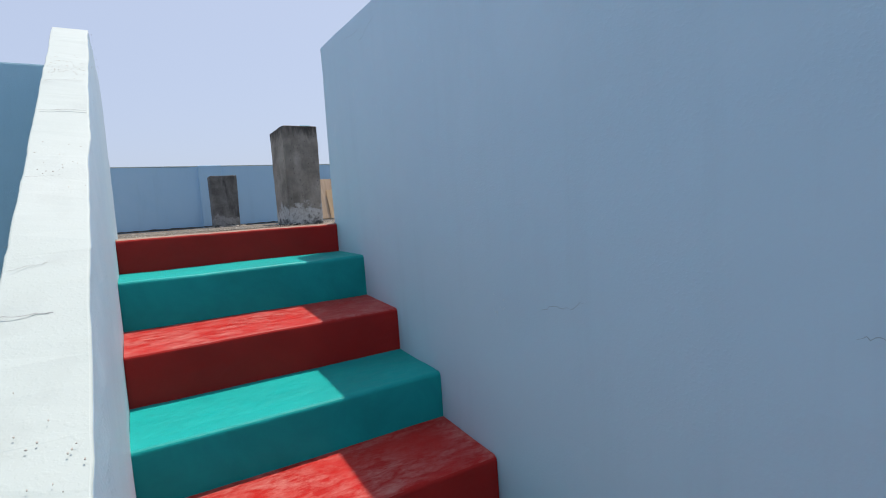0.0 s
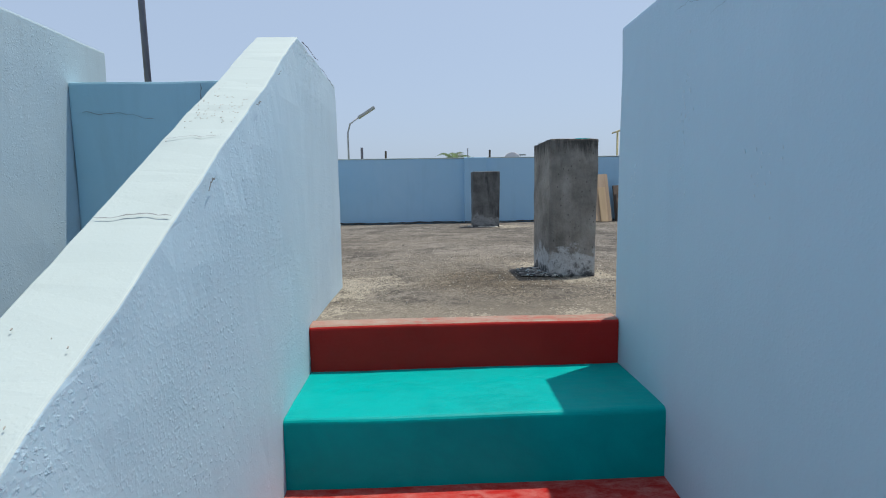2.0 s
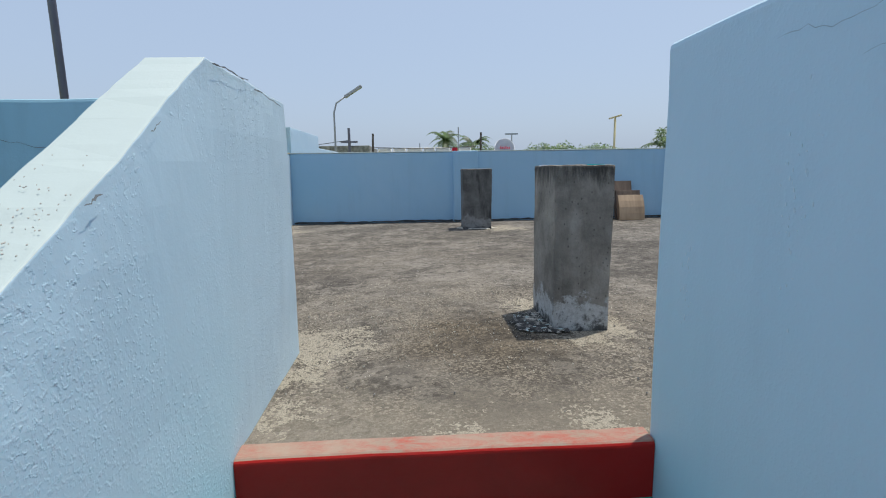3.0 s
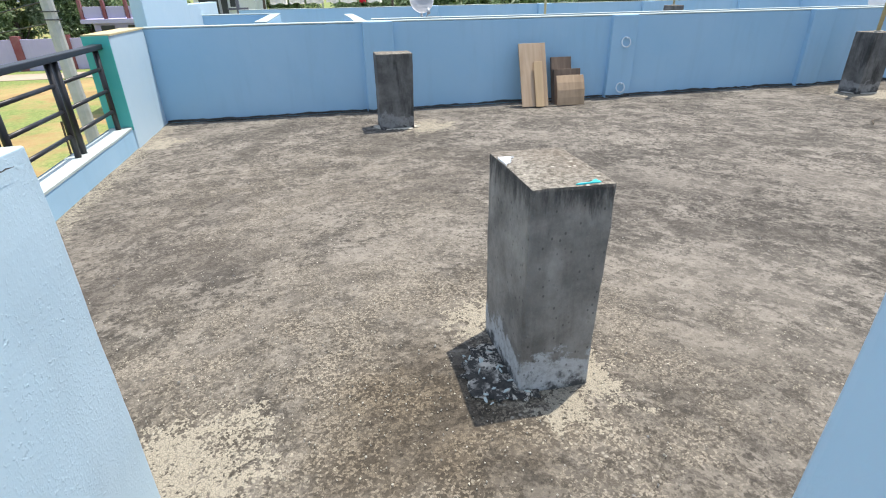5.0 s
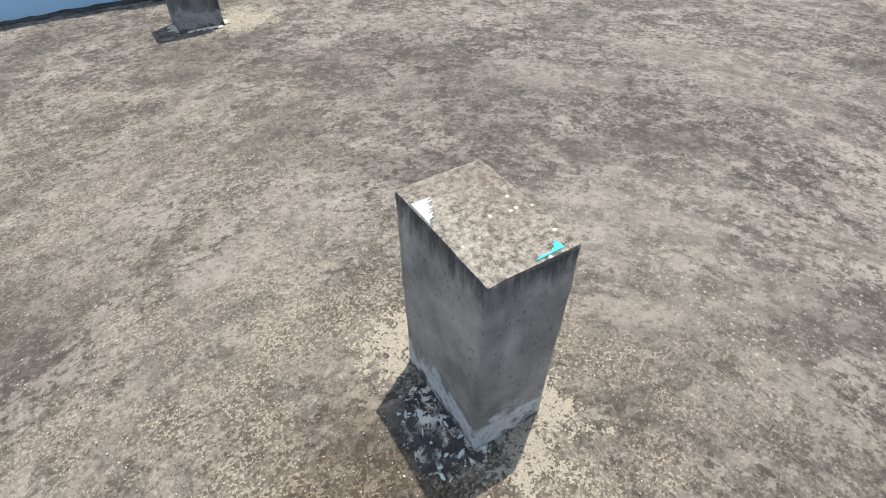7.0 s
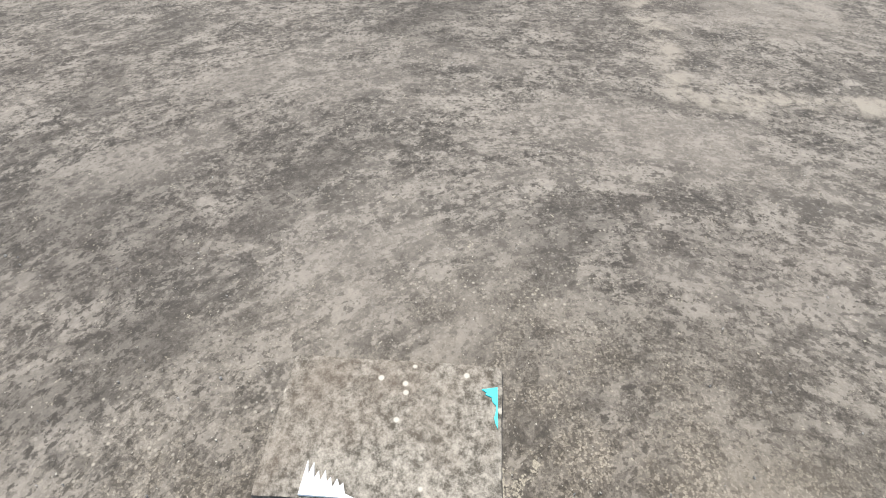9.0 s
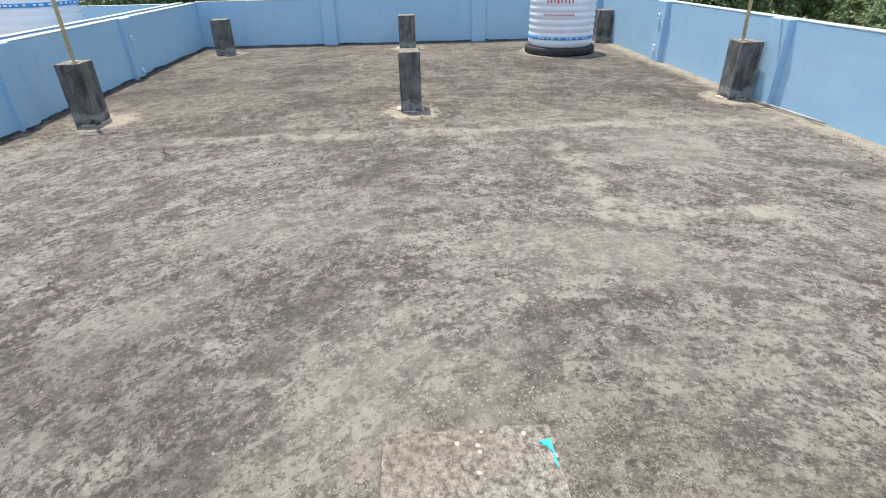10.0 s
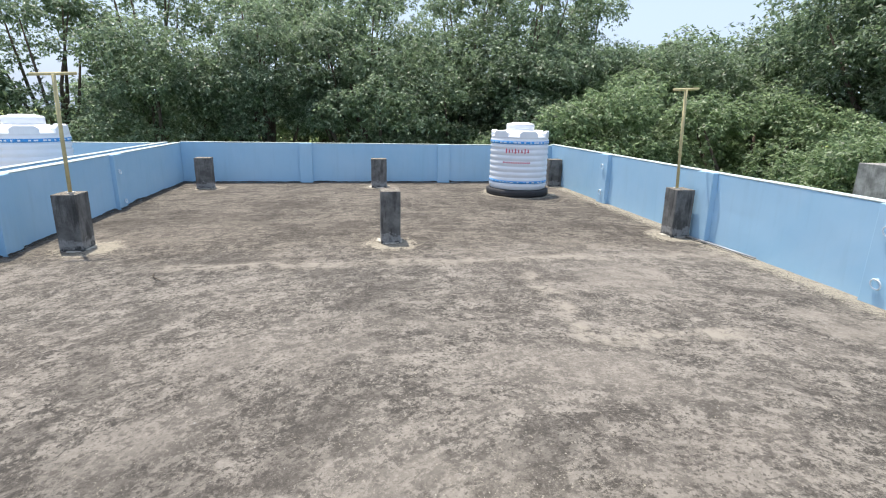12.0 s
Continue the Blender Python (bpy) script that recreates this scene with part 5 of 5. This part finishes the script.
# ---- trees ----
def rosettes(centres, outward, seed, leaf_len, per=7, width=0.46):
    """Leaves in drooping whorls, as one mesh; every leaf a folded blade."""
    g = np.random.default_rng(seed)
    n = len(centres)
    c = np.repeat(centres, per, 0)
    o = np.repeat(outward, per, 0)
    ang = g.uniform(0, 2 * np.pi, n * per)
    d = np.stack([np.cos(ang), np.sin(ang), g.uniform(-1.1, 0.5, n * per)], 1) + o * g.uniform(0.2, 0.9, (n * per, 1))
    d /= np.linalg.norm(d, axis=1, keepdims=True)
    up = g.normal(0, 0.62, (n * per, 3)) + np.array((0, 0, 0.9)) + o * 0.7
    s = np.cross(d, up)
    s /= np.linalg.norm(s, axis=1, keepdims=True) + 1e-9
    nn = np.cross(s, d)
    L = leaf_len * g.uniform(0.65, 1.25, (n * per, 1))
    low_ = c + d * L * 0.3 + nn * L * 0.04
    tip = c + d * L + np.array((0, 0, -0.16)) * L
    v = np.stack([low_ + s * L * width / 2, tip, low_ - s * L * width / 2], 1).reshape(-1, 3)
    f = np.arange(len(v)).reshape(-1, 3)
    return v, f


def crown_mesh(name, seed, radius, height, lobes, count, leaf_len, material, low=0.15):
    g = np.random.default_rng(seed)
    cs, os_ = [], []
    spots = []
    for k in range(lobes):
        a, t = g.uniform(0, 2 * np.pi), g.uniform(low, 1)
        rr = radius * math.sqrt(max(0.05, 1 - (2 * t - 0.85) ** 2 / 1.6)) * g.uniform(0.35, 0.85)
        ctr = np.array((rr * math.cos(a), rr * math.sin(a), height * t))
        size = radius * g.uniform(0.24, 0.46)
        spots.append((ctr, size))
        m = int(count / lobes * g.uniform(0.7, 1.3))
        d = g.normal(0, 1, (m, 3))
        d[:, 2] = np.abs(d[:, 2]) * 1.0 - 0.35
        d /= np.linalg.norm(d, axis=1, keepdims=True)
        lump = 1 + 0.22 * np.sin(d[:, :1] * 5 + k) * np.cos(d[:, 1:2] * 6 + 2 * k)
        cs.append(ctr + d * size * np.array((1, 1, 0.78)) * lump * g.uniform(0.72, 1.06, (m, 1)))
        os_.append(d)
    v, f = rosettes(np.concatenate(cs), np.concatenate(os_), seed + 50, leaf_len)
    me = bpy.data.meshes.new(name)
    me.from_pydata(v.tolist(), [], f.tolist())
    me.materials.append(material)
    return me, spots


def tree(seed, radius, height, trunk_h, lobes, count, leaf_len, material, label):
    g = random.Random(seed)
    ob = thing("tree", (0, 0, -60), label, "tree", "trees round the houses")
    me, spots = crown_mesh("crown", seed, radius, height, lobes, count, leaf_len, material)
    crown = new("crown", me)
    crown.parent = ob
    crown.location = (0, 0, trunk_h)
    bm = bmesh.new()
    tube(bm, [(0, 0, -0.2), (g.uniform(-0.1, 0.1), g.uniform(-0.1, 0.1), trunk_h * 0.6), (g.uniform(-0.25, 0.25), g.uniform(-0.25, 0.25), trunk_h + height * 0.45)], [0.24, 0.19, 0.10], 9)
    part("trunk", bm, M_BARK, ob, smooth=True)
    for c, s in spots[:9]:
        st = Vector((0, 0, trunk_h * g.uniform(0.6, 1.0) + height * 0.1))
        en = Vector(c) + Vector((0, 0, trunk_h))
        md = st.lerp(en, 0.55) + Vector((g.uniform(-0.2, 0.2), g.uniform(-0.2, 0.2), -0.15))
        bm = bmesh.new()
        tube(bm, [st, md, en], [0.09, 0.06, 0.02], 6)
        part("limb", bm, M_BARK, ob, smooth=True)
    return ob


MANGO = "dense dark green mango tree behind the houses"
kinds = [tree(11, 3.0, 5.6, 2.2, 34, 8200, 0.135, M_LEAF, MANGO), tree(12, 2.7, 6.4, 2.4, 36, 8200, 0.13, M_LEAF, MANGO),
         tree(13, 3.3, 5.0, 1.8, 36, 8600, 0.14, M_LEAF, "broad dark green tree behind the houses"), tree(14, 2.3, 3.5, 1.2, 20, 6000, 0.125, M_LEAF2, "lighter green bushy tree beyond the parapet"),
         tree(15, 2.7, 7.2, 3.0, 22, 3000, 0.16, M_LEAF, "tall thin-leaved tree with open limbs"),
         tree(16, 3.1, 5.4, 2.0, 26, 2300, 0.30, M_LEAF, "green tree rising behind the far roofs"), tree(17, 2.4, 3.6, 1.2, 22, 1900, 0.27, M_LEAF2, "bushy green tree behind the far roofs")]
plan = [  # kind, x, y, scale
    (0, 17.6, 1.0, 0.92), (1, 18.2, 4.2, 0.90), (2, 17.4, 7.2, 0.93), (0, 18.6, -2.0, 0.95), (2, 18.0, -5.0, 1.0), (4, 18.6, 10.6, 0.85),
    (4, 21.8, 2.6, 0.98), (2, 22.2, -0.6, 1.08), (4, 21.5, 5.9, 1.0), (4, 20.8, 8.4, 0.95), (4, 21.6, -3.2, 0.98), (4, 20.4, 1.2, 0.96), (1, 23.5, -6.4, 0.98), (2, 24.8, -9.2, 1.1), (1, 21.0, -7.8, 0.98), (4, 19.6, -4.6, 0.98), (5, 22.5, -11.8, 1.05),
    (5, 26.0, 4, 0.8), (5, 26.5, 8.5, 0.75), (5, 26.5, -2.5, 1.0), (5, 27.5, -12.0, 0.9), (5, 24.0, -15.0, 0.8), (5, 28, 13, 0.8),
    (3, 15.2, -5.2, 1.12), (3, 14.6, -7.6, 0.92), (3, 13.2, -9.4, 1.18), (3, 16.8, -8.6, 1.25), (3, 16.6, -3.0, 0.85), (3, 10.9, -10.4, 0.95), (3, 8.4, -9.7, 1.0),
    (2, 18.5, -11.4, 1.05), (0, 14.0, -15.6, 1.35), (2, 20.0, -15.5, 1.15), (1, 12.6, -13.8, 1.16), (2, 10.4, -15.0, 1.08), (0, 8.0, -13.5, 0.95), (1, 13.8, -17.0, 1.15),
    (3, 15.8, 3.6, 0.62), (3, 15.9, 8.6, 0.6), (3, 16.0, -0.6, 0.6),
    (5, 16.3, 12.9, 0.8), (5, 17.5, 15.8, 0.75), (5, 14.8, 19.5, 0.72), (5, 13.2, 21.0, 0.74), (5, 19.5, 19.0, 0.8), (5, 17.0, 25.0, 0.8),
    (6, 10.6, 24.5, 0.93), (6, 8.4, 28.0, 1.0), (6, 6.4, 29.0, 0.95), (5, 4.6, 36.0, 0.68), (6, 3.2, 29.5, 0.9), (5, 9.5, 37.0, 0.72), (5, 14.5, 36.0, 0.7), (5, 12, 42, 0.75), (6, -0.5, 40, 1.0), (5, 6.5, 46.0, 0.7),
    (5, -17.5, 45.5, 0.85), (5, -22.5, 46.0, 0.85), (5, -13.0, 45.0, 0.75), (5, -28.0, 46.0, 0.9), (6, -15.4, 44.6, 1.05), (6, -20.0, 44.6, 1.05), (6, -25.0, 44.6, 1.05), (6, -8.0, 33.0, 0.95), (5, -26, 36, 0.75), (6, -3.2, 44.0, 1.0),
]
g = random.Random(21)
first = set()
for k, x, y, s in plan:
    m = pose(x, y, ZG, 0, 0, g.uniform(0, 360))
    ob = kinds[k]
    if k in first:
        ob = copy_thing(ob, m)
    else:
        first.add(k)
        ob.matrix_world = m
    ob.scale = (s, s, s * g.uniform(0.95, 1.06))


def palm(x, y, h, seed, s=1.0):
    gg = random.Random(seed)
    ob = thing("palm_tree", (x, y, ZG), "coconut palm with drooping fronds over the far roofs", "palm tree", "far palms")
    bm = bmesh.new()
    tube(bm, [(0, 0, -0.1), (0.15, 0, h * 0.5), (0.35, 0, h)], [0.2, 0.15, 0.12], 8)
    part("trunk", bm, M_BARK, ob, smooth=True)
    bm = bmesh.new()
    for i in range(22):
        a, lift = gg.uniform(0, 6.28), gg.uniform(0.0, 1.3)
        L = 2.4 * s * gg.uniform(0.8, 1.1)
        prev = Vector((0.35, 0, h))
        for j in range(1, 15):
            t = j / 14
            p = Vector((0.35 + math.cos(a) * L * t * 0.85, math.sin(a) * L * t * 0.85, h + L * (lift * t - 0.95 * t * t)))
            d = (p - prev).normalized()
            side = d.cross(Vector((0, 0, 1))).normalized()
            w = 0.55 * s * math.sin(math.pi * (0.12 + 0.86 * t))
            for sg in (-1, 1):
                tip = p + side * sg * w + Vector((0, 0, -0.35 * w)) + d * 0.12
                vs = [bm.verts.new(q) for q in (prev, p, tip)]
                bm.faces.new(vs)
            prev = p
    part("crown", bm, M_PALM, ob)
    return ob


palm(2.45, 35.0, 5.8, 1, 0.72), palm(4.7, 38.0, 5.6, 2, 0.72), palm(11.6, 21.3, 4.5, 3, 0.8), palm(-1.2, 48, 4.8, 4), palm(16.5, 17.0, 4.2, 5, 0.8)
